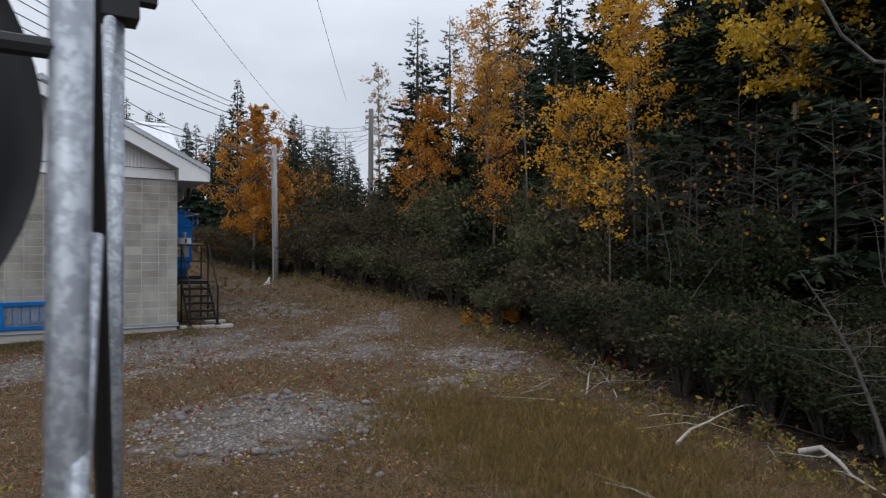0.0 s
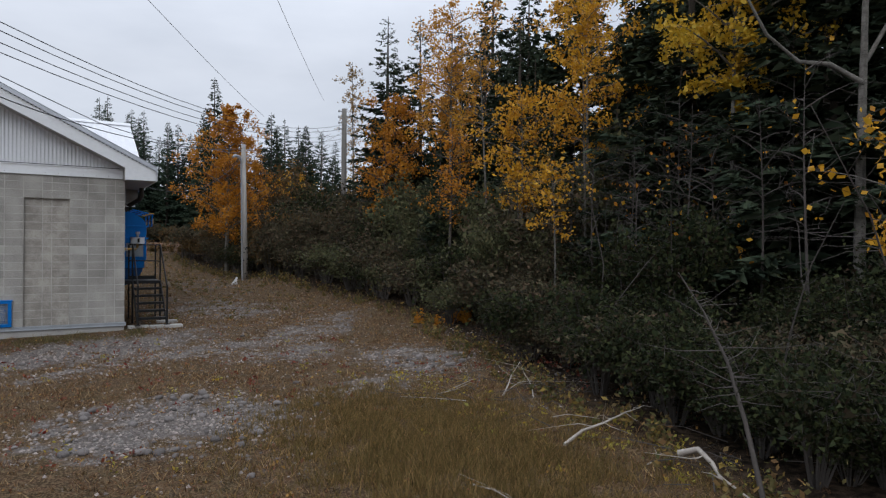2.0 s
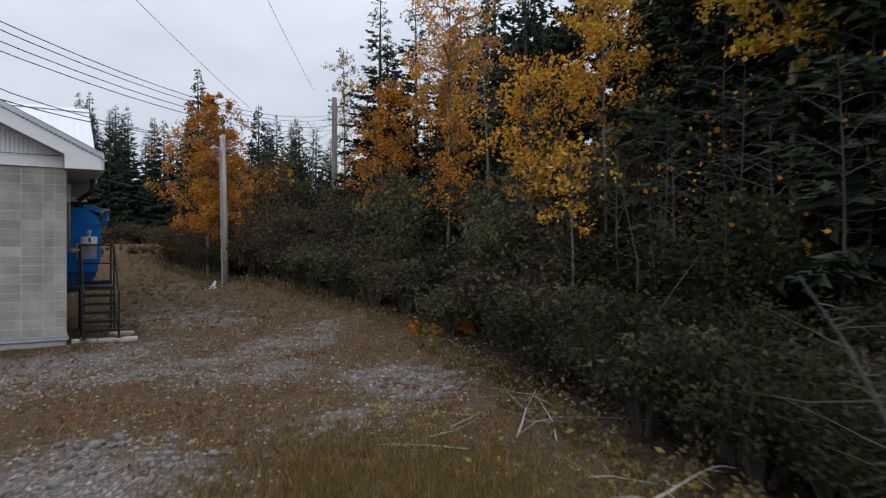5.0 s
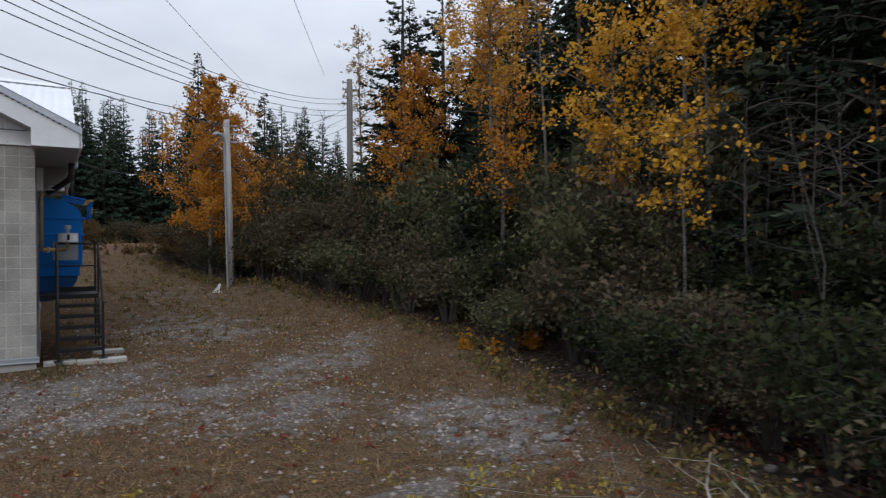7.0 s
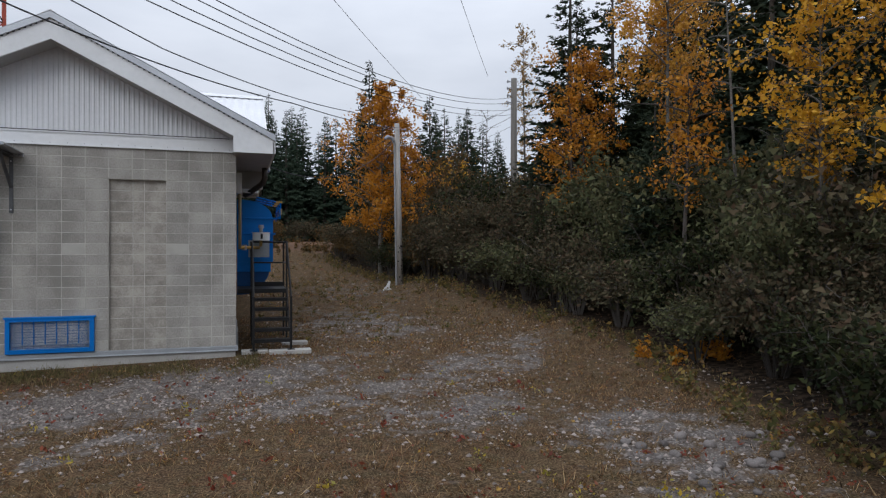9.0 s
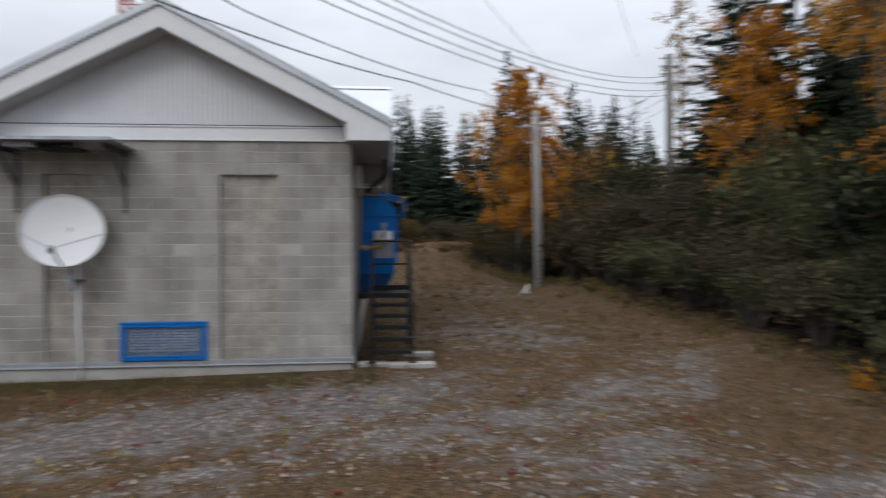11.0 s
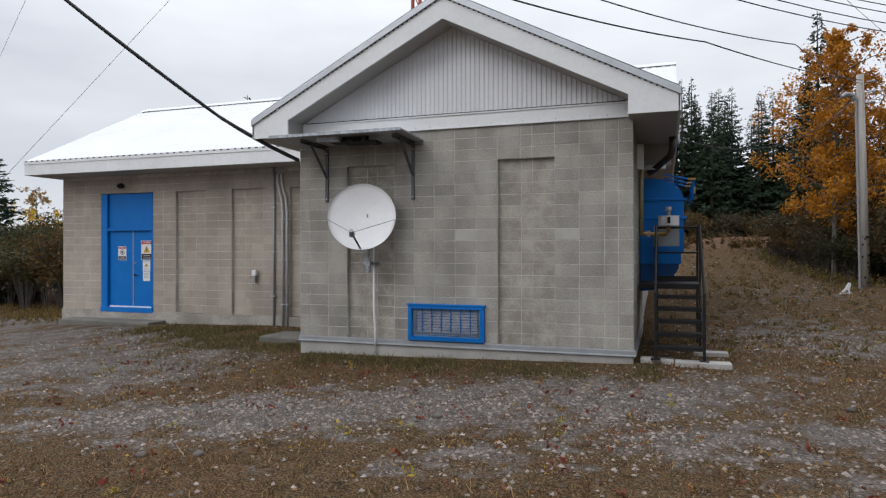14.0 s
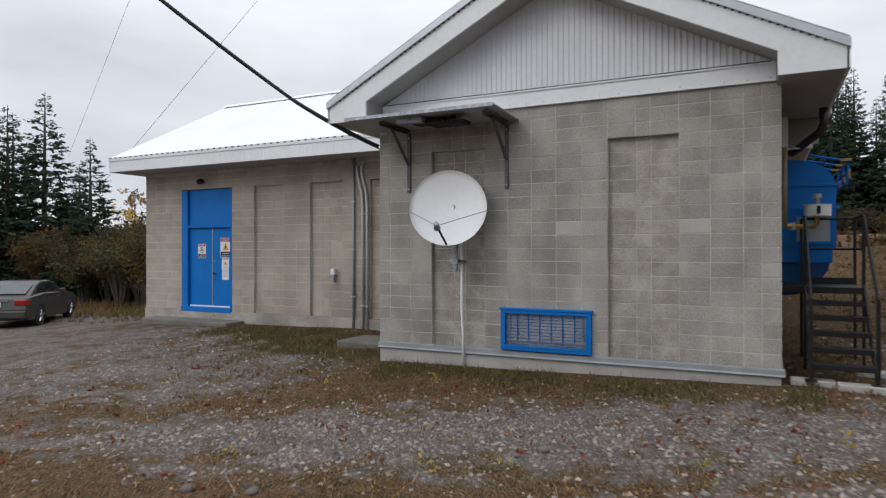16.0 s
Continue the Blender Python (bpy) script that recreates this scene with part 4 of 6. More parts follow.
# ---- stair, hood and pipes beside the annex ----
st = thing("steel_stair", "black steel stair with handrails and small landing", "stairs", (0.7, 0.1, 0))
PZ, SW = 1.03, 0.365
for s in (-1, 1):
    part("stringer", prism(bmesh.new(), [(-0.05, -0.12), (0.1, -0.12), (1.3, PZ - 0.12), (1.3, PZ + 0.03), (1.2, PZ + 0.03)], "x", s * SW - 0.012, s * SW + 0.012), BLACK, st)
    part("lower_post", boxes((s * SW - 0.022, -0.04, -0.12, s * SW + 0.022, 0.004, 0.95)), BLACK, st)
    part("handrail", tb([(s * SW, -0.02, 0.93), (s * SW, 1.27, PZ + 1.03)], 0.022, 8), BLACK, st)
    part("foot_plate", boxes((s * SW - 0.07, -0.09, -0.125, s * SW + 0.07, 0.07, -0.112)), BLACK, st)
    for y in (1.27, 2.25):
        part("post", boxes((s * SW - 0.02, y - 0.02, hz(0.7 + s * SW, 0.1 + y) - 0.02, s * SW + 0.02, y + 0.02, PZ + 1.03)), BLACK, st)
    if s > 0:
        for z in (0.55, 1.03):
            part("side_rail", tb([(s * SW, 1.27, PZ + z), (s * SW, 2.25, PZ + z)], 0.018, 8), BLACK, st)
for z in (0.55, 1.03):
    part("end_rail", tb([(-SW, 2.25, PZ + z), (SW, 2.25, PZ + z)], 0.018, 8), BLACK, st)
for i in range(5):
    y, z = 0.12 + i * 0.235, 0.07 + i * 0.19
    part("tread", boxes((-SW, y - 0.1, z - 0.02, SW, y + 0.12, z + 0.012), (-SW, y - 0.105, z - 0.05, SW, y - 0.092, z + 0.012)), BLACK, st)
part("landing", boxes((-SW - 0.3, 1.2, PZ - 0.09, SW, 2.3, PZ), bevel=0.004), BLACK, st)
part("kick_plate", boxes((-SW, 2.235, PZ, SW, 2.265, PZ + 0.1)), BLACK, st)
for x0, x1, y0, y1 in ((0.1, 0.62, 0.12, 0.36), (0.63, 1.46, -0.05, 0.22), (0.95, 1.5, 1.05, 1.3)):
    g = hz((x0 + x1) / 2, y0)
    top = g + 0.07 if y0 > 1 else -0.126
    tagged(part("concrete_sleeper", boxes((x0, y0, g - 0.12, x1, y1, top), bevel=0.015), CONCRETE), "short pale concrete sleeper under the steel stair", "concrete block", group="stair sleepers")

hd = thing("vent_hood", "large blue steel vent hood with curved top on the side wall", "vent hood", (0.02, 2.55, 0))
hd.scale = (0.85, 1, 0.957)


top = [(0.0, 2.76)] + [(0.12 + 0.82 * math.sin(a), 2.76 + 0.5 * math.cos(a)) for a in np.linspace(-0.15, math.pi / 2, 14)]
part("curved_top", prism(bmesh.new(), [(0.0, 2.76), (0.0, 3.19)] + [(a, 2.76 + (b - 2.76) * 0.86) for a, b in top[2:]], "y", 0.0, 1.9), BLUE, hd)
part("body", boxes((0.0, 0.0, 1.66, 0.96, 1.9, 2.72), (0.0, 0.02, 1.42, 0.9, 1.88, 1.66), bevel=0.006), BLUE, hd)
for z in (2.74, 2.36):
    part("flange", boxes((0.0, -0.03, z - 0.025, 1.02, 1.95, z + 0.02), bevel=0.004), BLUE, hd)
part("inspection_panel", boxes((0.3, -0.02, 1.78, 0.86, -0.002, 2.2)), PANEL, hd, "pale translucent panel")
part("panel_frame", boxes((0.24, -0.03, 2.2, 0.92, 0.0, 2.25), (0.24, -0.03, 1.73, 0.92, 0.0, 1.78), (0.24, -0.03, 1.78, 0.3, 0.0, 2.2), (0.86, -0.03, 1.78, 0.92, 0.0, 2.2)), BLUE, hd)
# Shade on the underside comes from its darker blue colour.
part("curved_bottom", prism(bmesh.new(), [(0.0, 0.85), (0.3, 0.87), (0.55, 0.98), (0.72, 1.14), (0.83, 1.3), (0.86, 1.42), (0.0, 1.42)], "y", 0.06, 1.84), BLUE_SHADED, hd, "rounded blue underside with shade in its colour")
rk = thing("hood_guard", "blue guard frame with yellow corner tips on the vent hood", "guard frame", (0.36, 2.7, -0.13))
for y in (0.0, 0.75, 1.5):
    part("arm", tube(tb([(0.1, y, 3.26), (0.66, y, 3.13)], 0.02, 6), [(0.66, y, 3.13), (0.64, y, 2.75)], 0.02, 6), BLUE, rk)
    part("yellow_tip", boxes((0.55, y - 0.03, 3.13, 0.7, y + 0.03, 3.17)), YELLOW, rk, "yellow painted tip")
    part("side_tip", boxes((0.655, y - 0.03, 2.85, 0.69, y + 0.03, 3.0)), BRASSY, rk)
for z, x in ((3.13, 0.66), (2.95, 0.65), (2.77, 0.64), (3.2, 0.36)):
    part("rail", tb([(x, 0.0, z), (x, 1.5, z)], 0.016, 6), BLUE_SHADED, rk)
pp = thing("fill_pipe", "tan painted fill pipe with white spill can", "pipe", (0.08, 1.5, 0))
part("riser", tb([(0, 0, 1.9), (0, 0, 3.2)], 0.035, 10), BRASSY, pp, smooth=True)
part("run", tube(bmesh.new(), [(0.0, 0.0, 1.93), (0.1, 0.2, 1.93), (0.42, 0.62, 1.93), (0.46, 0.66, 1.97), (0.47, 0.67, 2.12)], 0.034, 10), YELLOW, pp, smooth=True)
part("valve", tb([(0.1, 0.2, 1.87), (0.1, 0.2, 1.99)], 0.05, 8), GREYPIPE, pp)
can = part("spill_can", tube(bmesh.new(), [(0.47, 0.67, 2.09), (0.47, 0.67, 2.1), (0.47, 0.67, 2.26), (0.47, 0.67, 2.28)], [0.18, 0.19, 0.19, 0.2], 22), WHITE, pp, "white spill containment can")
part("cap", tube(bmesh.new(), [(0.47, 0.67, 2.28), (0.47, 0.67, 2.38), (0.47, 0.67, 2.38), (0.47, 0.67, 2.45)], [0.04, 0.04, 0.07, 0.055], 12), GREYPIPE, can)
part("latch", boxes((0.45, 0.46, 2.13, 0.5, 0.48, 2.25)), BLACK, can)
pipe("exhaust_pipe", "dark brown bent pipe below the eave", [(0.62, 1.9, 3.74), (0.62, 1.9, 3.5), (0.58, 2.0, 3.4), (0.32, 2.4, 3.22), (0.2, 2.56, 3.16)], 0.065, BROWN)
dc = thing("duct_cover", "plain grey sheet metal duct cover below the eave", "duct cover", (0.0, 2.62, 3.3))
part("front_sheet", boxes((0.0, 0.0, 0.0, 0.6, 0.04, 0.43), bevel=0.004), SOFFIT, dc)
part("sloped_sheet", prism(bmesh.new(), [(0.0, 0.02), (-0.3, -0.09), (-0.3, -0.11), (0.0, 0.0)], "x", 0.02, 0.5), WHITE, dc)
wb = thing("junction_box", "pale metal box high on the side wall", "junction box", (0.0, 1.35, 3.1))
part("cover", boxes((0.0, 0, 0.0, 0.12, 0.35, 0.45), bevel=0.01), WHITE, wb)

# ---- antenna mount near the path ----
am = thing("antenna_mount", "galvanised pipe mount holding a large dark dish", "antenna mount", (-2.9, -16.2, 0))
g0 = hz(-2.9, -16.2)
part("mast", tb([(0, 0, g0 - 0.1), (0.02, 0.01, 3.6)], 0.056, 20), GALV, am, smooth=True)
part("rear_post", tb([(0.29, 2.0, hz(-2.6, -14.2) - 0.1), (0.29, 2.0, 3.42)], 0.043, 16), GALV, am, smooth=True)
part("rear_cap", boxes((0.2, 1.9, 3.28, 0.4, 2.1, 3.42), (0.22, 1.95, 3.4, 0.5, 2.05, 3.46), bevel=0.006), DARK, am)
part("dark_brace", tb([(0.03, -0.1, 3.2), (0.30, 2.4, hz(-2.57, -13.8) - 0.05)], 0.042, 10), DARK, am, "black coated brace")
part("pale_brace", tb([(0.25, 1.9, 3.25), (0.02, -0.17, 1.25)], 0.032, 10), GALV, am)
part("arm", tb([(0, 0, 2.55), (-0.35, 0.0, 2.55)], 0.03, 8), DARK, am)
part("low_brace", tb([(-0.1, 0.05, 0.4), (-0.95, 0.4, 1.7)], 0.035, 8), DARK, am)
for z in (1.2, 3.1):
    part("clamp", boxes((-0.075, -0.075, z, 0.075, 0.075, z + 0.08), bevel=0.008), GALV, am)
ob = put("dish_back", dish_bowl(0.92, 0.16, thick=0.03), DARK, am, "dark grey dish back", smooth=True)
ob.matrix_basis = pose(-0.83, 0.2, 2.42, 0, 0, 0) @ pose(0, 0, 0, 0, 0, 205) @ pose(0, -0.16, 0)

# ---- poles, wires, tower ----
up = thing("utility_pole", "weathered grey wooden utility pole with metal conduit", "utility pole", (5.95, 10.7, hz(5.95, 10.7)))
part("shaft", tb([(0, 0, -0.2), (-0.06, 0.0, 3), (-0.12, 0, 6.15)], [0.13, 0.115, 0.095], 18), POLEWOOD, up, smooth=True)
part("conduit", tb([(-0.15, -0.07, -0.05), (-0.235, -0.06, 5.4)], 0.035, 8), GREYPIPE, up)
for k in range(16):
    a, z = random.uniform(3.4, 5.6), random.uniform(0.15, 1.6)
    part("dark_scar", boxes((-0.02, -0.012, -0.03, 0.02, 0.004, 0.03)), BLACK, up).matrix_basis = pose(0.128 * math.cos(a), 0.128 * math.sin(a), z, 0, random.uniform(-30, 30), math.degrees(a) + 90)
part("weatherhead", tube(bmesh.new(), [(-0.235, -0.06, 5.4), (-0.3, -0.05, 5.55), (-0.5, -0.1, 5.6), (-0.62, -0.14, 5.52)], [0.06, 0.08, 0.08, 0.06], 8), GREYPIPE, up)
for z in (5.9, 5.6, 5.3):
    part("insulator", tube(bmesh.new(), [(0.0, -0.15, z), (0.12, -0.2, z), (0.12, -0.2, z), (0.2, -0.22, z)], [0.02, 0.02, 0.045, 0.04], 8), GREYPIPE, up)
for k in range(3):
    part("service_loop", tube(bmesh.new(), [(-0.6, -0.14, 5.5), (-0.8 - 0.1 * k, -0.2, 5.35 - 0.08 * k), (-0.7, -0.2, 5.1 - 0.1 * k), (-0.35, -0.16, 5.5)], 0.012, 5), WIRE, up)
sc = thing("paper_scrap", "crumpled white scrap lying near the pole foot", "litter", (5.1, 9.3, hz(5.1, 9.3)))
part("sheet", prism(bmesh.new(), [(-0.12, 0.0), (0.02, 0.16), (0.1, 0.32), (0.16, 0.3), (0.12, 0.1), (0.2, 0.0)], "y", -0.03, 0.03), WHITE, sc)
u2 = thing("utility_pole", "tall grey wooden utility pole at the forest edge", "utility pole", (11.4, 12.3, hz(11.4, 12.3)))
part("shaft", tb([(0, 0, -0.2), (0, 0, 8.45)], [0.16, 0.125], 14), OLDWOOD, u2, smooth=True)
for z in (8.3, 8.0, 7.7, 7.4):
    br = part("bracket", boxes((-0.3, -0.05, z - 0.02, -0.08, 0.0, z + 0.02)), GREYPIPE, u2)
    part("insulator", tube(bmesh.new(), [(-0.3, -0.02, z - 0.06), (-0.3, -0.02, z), (-0.3, -0.02, z + 0.06)], [0.03, 0.05, 0.03], 8), GREYPIPE, br)


def wire(label, pts, r=0.011, sag=0.0, material=WIRE):
    runs = []
    for a, b in zip(pts, pts[1:]):
        a, b = np.array(a), np.array(b)
        ts = np.linspace(0, 1, 28)
        seg = [tuple(a + (b - a) * t - np.array((0, 0, sag * 4 * t * (1 - t)))) for t in ts]
        runs += seg if not runs else seg[1:]
    t = thing("overhead_wire", label, "wire", group="overhead wires")
    put("strand", tubes_mesh("strand", [(runs, r)], 6), material, t)


for zp, zq, sag in ((8.43, 9.1, 2.8), (8.22, 8.75, 2.67), (7.92, 8.3, 2.5), (7.70, 7.98, 2.4)):
    wire("thin black overhead power line", [(11.4, 12.3, zp), (-13.76, -18.78, zq)], 0.009, sag)
for zp, zq in ((8.0, 6.45), (7.6, 6.2), (7.2, 5.95)):
    wire("thin dark wire between the two poles", [(11.3, 12.3, zp), (5.95, 10.6, zq)], 0.008, 0.45)
wire("black service cable with a splice loop", [(5.85, 10.6, 6.5), (1.05, -0.53, 4.72), (-2.3, -4.95, 4.6), (-12, -17.7, 6.2)], 0.010, 0.1)
wire("thin grey service wire", [(5.85, 10.6, 6.4), (2.4, 0.4, 4.82), (-0.9, -4.25, 4.5), (-10, -17.1, 6.2)], 0.008, 0.1, THINWIRE)
CABLE = [(-6.2, 0.05, 3.38), (-7.32, -0.9, 4.12), (-9.25, -3.0, 6.13), (-12, -6, 9.2)]
wire("thick black cable to the annex corner", CABLE, 0.03, 0.03)
wire("second black cable beside the thick one", [(x + 0.02, y + 0.05, z - 0.05) for x, y, z in CABLE], 0.012, 0.04)
wire("thin guy wire of the mast", [(-12, 16, 36), (-41.7, 22.5, 19.7), (-66, 34, 11.5)], 0.012, 0, THINWIRE)
wire("thin guy wire of the mast", [(-10, 15, 32), (-27.8, 21.2, 17.4), (-44, 19.6, 3.6)], 0.012, 0, THINWIRE)
wire("thin grey wire crossing the clearing", [(9.14, 18.9, 9.7), (0.84, 2.9, 9.7), (-7.5, -13, 9.9)], 0.009, 0.1, THINWIRE)
wire("thin grey wire crossing the clearing", [(12.86, 19.0, 11.15), (4.9, 2.8, 10.5), (-3, -13.4, 10.2)], 0.009, 0.1, THINWIRE)
wire("sagging cable from the eave to the pole", [(0.7, 3.5, 4.0), (5.7, 10.6, 6.0)], 0.012, 0.75)

tw = thing("lattice_tower", "red and white steel lattice tower behind the building", "tower", (-9.0, 14.5, 0))
LEGS = [(-0.68, 0.3), (0.68, 0.3), (0.05, -0.75)]
for k, (x, y) in enumerate(LEGS):
    for z0, z1, m in ((0, 6, TOWERWHITE), (6, 18, RED), (18, 30, TOWERWHITE)):
        part("leg", tb([(x, y, z0), (x, y, z1)], 0.075, 8), m, tw)
for i in range(26):
    z = i * 1.15
    for k in range(3):
        a, b = LEGS[k], LEGS[(k + 1) % 3]
        m = RED if 6 < z < 18 else TOWERWHITE
        part("brace", tube(tb([(*a, z), (*b, z + 1.15)], 0.028, 5), [(*a, z + 1.15), (*b, z + 1.15)], 0.024, 5), DARK if k == 1 else m, tw)

# ---- trees and shrubs ----
def spruce_meshes(h, r, seed, sparse=1.0, dense=15, spray=1.0, slim=0.3):
    """Trunk and crown of a spruce: whorls of drooping boughs set with flat sprays."""
    g = np.random.default_rng(seed)
    trunk = tubes_mesh("trunk", [([(0, 0, -0.3), (0.02, 0, h * 0.5), (0, 0.02, h)], [0.016 * h, 0.009 * h, 0.01])], 7)
    V = []
    z = h * 0.06
    while z < h * 0.985:
        q = z / h
        L = r * (1 - q) ** 0.8 * (0.55 + 0.45 * min(1, q * 6)) + 0.05
        for k in range(int(g.integers(5, 8) * sparse) or 1):
            a = g.uniform(0, 2 * math.pi)
            l = L * g.uniform(0.5, 1.15)
            zb = min(h * 0.985, max(h * 0.04, z + g.normal(0, 0.014 * h)))
            drop = g.uniform(0.0, 0.45) * (1 - q * 1.25)
            n = max(6, int(l * dense))
            d = np.array((math.cos(a), math.sin(a), 0))
            side = np.array((-d[1], d[0], 0))
            t = np.sqrt(g.uniform(0.05, 1, n))[:, None]
            base = d * l * t + np.array((0, 0, 1)) * (zb - drop * l * t ** 1.4 + 0.14 * l * t ** 3)
            s = g.choice((-1, 1), n)[:, None]
            w = spray * (0.09 + 0.14 * (1 - q) + 0.26 * l * (1.1 - t)) * g.uniform(0.6, 1.25, (n, 1))
            tip = base + d * w * 0.8 + side * s * w * 0.8 + g.normal(0, 0.3, (n, 3)) * w - np.array((0, 0, 0.3)) * w
            across = np.cross(tip - base, g.normal(size=(n, 3)))
            across /= np.linalg.norm(across, axis=1, keepdims=True)
            k = slim * 1.15
            V.append(np.stack([base * 0.75 + tip * 0.25 + across * w * k, tip, base * 0.75 + tip * 0.25 - across * w * k], 1).reshape(-1, 3))
        z += h * 0.0165 * g.uniform(0.7, 1.3)
    V = np.concatenate(V)
    return trunk, fast("crown", V, np.arange(len(V)).reshape(-1, 3))


def tree(name, label, trunk, crown, tm, cm, at, group, turn=0.0, size=(1, 1, 1), category="tree"):
    t = thing(name, label, category, at, group, turn=turn)
    t.scale = size
    for nm, me, m in (("trunk", trunk, tm), ("crown", crown, cm)):
        if not me.materials:
            me.materials.append(m)
        ob = new(nm, me)
        ob.parent = t
    return t


SPR = [spruce_meshes(10, q, 3 + i, 1.0, 20, 1.0, 0.3) for i, q in enumerate((2.1, 1.7, 2.5, 1.9))]
NEAR = [spruce_meshes(10, q, 20 + i, 1.0, 36, 0.64, 0.26) for i, q in enumerate((2.1, 1.8, 2.5))]
for t, c in NEAR:
    t.materials.append(BARK_S)
    c.materials.append(NEEDLE)
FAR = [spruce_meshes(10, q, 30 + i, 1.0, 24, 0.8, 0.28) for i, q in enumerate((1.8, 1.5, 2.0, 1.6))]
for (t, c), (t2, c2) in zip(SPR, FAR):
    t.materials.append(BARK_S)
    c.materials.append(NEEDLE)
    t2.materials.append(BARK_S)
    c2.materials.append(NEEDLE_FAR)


def spruce(x, y, top, kind, far=False, wide=1.0):
    g = hz(x, y) - 0.1
    s = (top - g) / 10
    t, c = FAR[kind % 4] if far else NEAR[kind % 3] if x < 14.2 and y < 12 else SPR[kind % 4]
    tree("spruce_tree", "dark green spruce tree with drooping boughs", t, c, BARK_S, NEEDLE, (x, y, g), "spruces of the forest edge", random.uniform(0, 360), (s * wide, s * wide, s))


# singled-out spruces
for x, y, top, k, w in ((7.1, 22.5, 12.5, 1, 0.9), (10.1, 20.7, 10.4, 3, 1.0), (12.6, 21.5, 10.0, 1, 0.9), (11.75, 8.0, 12.8, 0, 1.1), (13.1, 7.3, 12.9, 3, 0.9), (12.6, 9.0, 11.6, 2, 0.9),
                        (15.4, 2.2, 13.0, 2, 1.0), (16.6, 1.0, 14.5, 0, 1.1), (14.9, 4.6, 12.0, 1, 1.1), (16.8, -3.0, 15, 2, 1.0), (12.6, -1.6, 8.6, 1, 1.1), (15.5, -7.6, 13.5, 0, 1.2), (17.8, -6.0, 15, 3, 1.2),
                        (13.6, -11.5, 12.5, 2, 1.1), (15.6, -13.4, 14, 1, 1.2), (12.7, -15.6, 13, 0, 1.1), (10.5, 1.2, 6.4, 2, 0.9), (11.2, -4.2, 6.5, 3, 1.0), (14.2, 6.0, 10.5, 0, 1.0),
                        (16.2, -6.5, 14, 1, 1.2), (17.0, -4.4, 15, 2, 1.2), (15.6, -1.0, 13, 0, 1.2), (15.9, -8.8, 13, 3, 1.2), (18.2, -2.4, 15.5, 1, 1.3), (16.2, 3.6, 12.5, 2, 1.2), (17.4, 6.2, 12, 0, 1.2)):
    spruce(x, y, top, k, wide=w)
# forest behind the edge
g4 = np.random.default_rng(41)
for i in range(46):
    y = g4.uniform(-24, 10)
    x, y = g4.uniform(12.5, 17.5), y if y < 0.5 else y - 12
    if i % 2 and not (-8 < y < -1.5 and x < 15.5):
        spruce(x, y, g4.uniform(6.5, 12), int(g4.integers(4)), wide=g4.uniform(1.1, 1.4))
for i in range(38):
    y = g4.uniform(-24, 26)
    x = 17.5 + abs(g4.normal(0, 4.5)) - (2.0 if y > 8 else 0)
    spruce(x, y, g4.uniform(7.5, 9.5) if y > 9 else g4.uniform(11.5, 16.5), int(g4.integers(4)), wide=g4.uniform(1.0, 1.35))
# Extra spruces added to cut off sky light behind the near-right shrubs.
for i in range(9):
    spruce(g4.uniform(11.9, 13.6), -18 + i * 1.25, g4.uniform(9, 13), i, wide=g4.uniform(1.1, 1.4))
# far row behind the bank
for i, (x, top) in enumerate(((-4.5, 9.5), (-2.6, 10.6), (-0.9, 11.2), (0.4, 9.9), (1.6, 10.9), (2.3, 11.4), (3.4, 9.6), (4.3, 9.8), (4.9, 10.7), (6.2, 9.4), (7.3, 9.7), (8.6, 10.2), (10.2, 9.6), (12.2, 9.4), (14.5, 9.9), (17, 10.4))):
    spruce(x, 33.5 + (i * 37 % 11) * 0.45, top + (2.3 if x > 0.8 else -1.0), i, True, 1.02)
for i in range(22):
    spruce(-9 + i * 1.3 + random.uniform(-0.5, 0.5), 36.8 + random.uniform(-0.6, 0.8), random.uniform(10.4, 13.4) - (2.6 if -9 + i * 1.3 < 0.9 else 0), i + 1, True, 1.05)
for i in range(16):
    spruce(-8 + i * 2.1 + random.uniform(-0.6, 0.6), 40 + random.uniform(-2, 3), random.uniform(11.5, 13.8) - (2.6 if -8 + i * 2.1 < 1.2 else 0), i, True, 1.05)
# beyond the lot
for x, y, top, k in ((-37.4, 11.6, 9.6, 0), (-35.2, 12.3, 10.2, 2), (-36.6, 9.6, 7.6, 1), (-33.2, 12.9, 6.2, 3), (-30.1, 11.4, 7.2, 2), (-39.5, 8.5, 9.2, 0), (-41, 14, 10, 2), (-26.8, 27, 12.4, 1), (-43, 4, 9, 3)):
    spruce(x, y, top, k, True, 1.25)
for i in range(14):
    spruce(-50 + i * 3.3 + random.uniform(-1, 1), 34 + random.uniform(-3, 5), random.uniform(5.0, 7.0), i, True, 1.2)


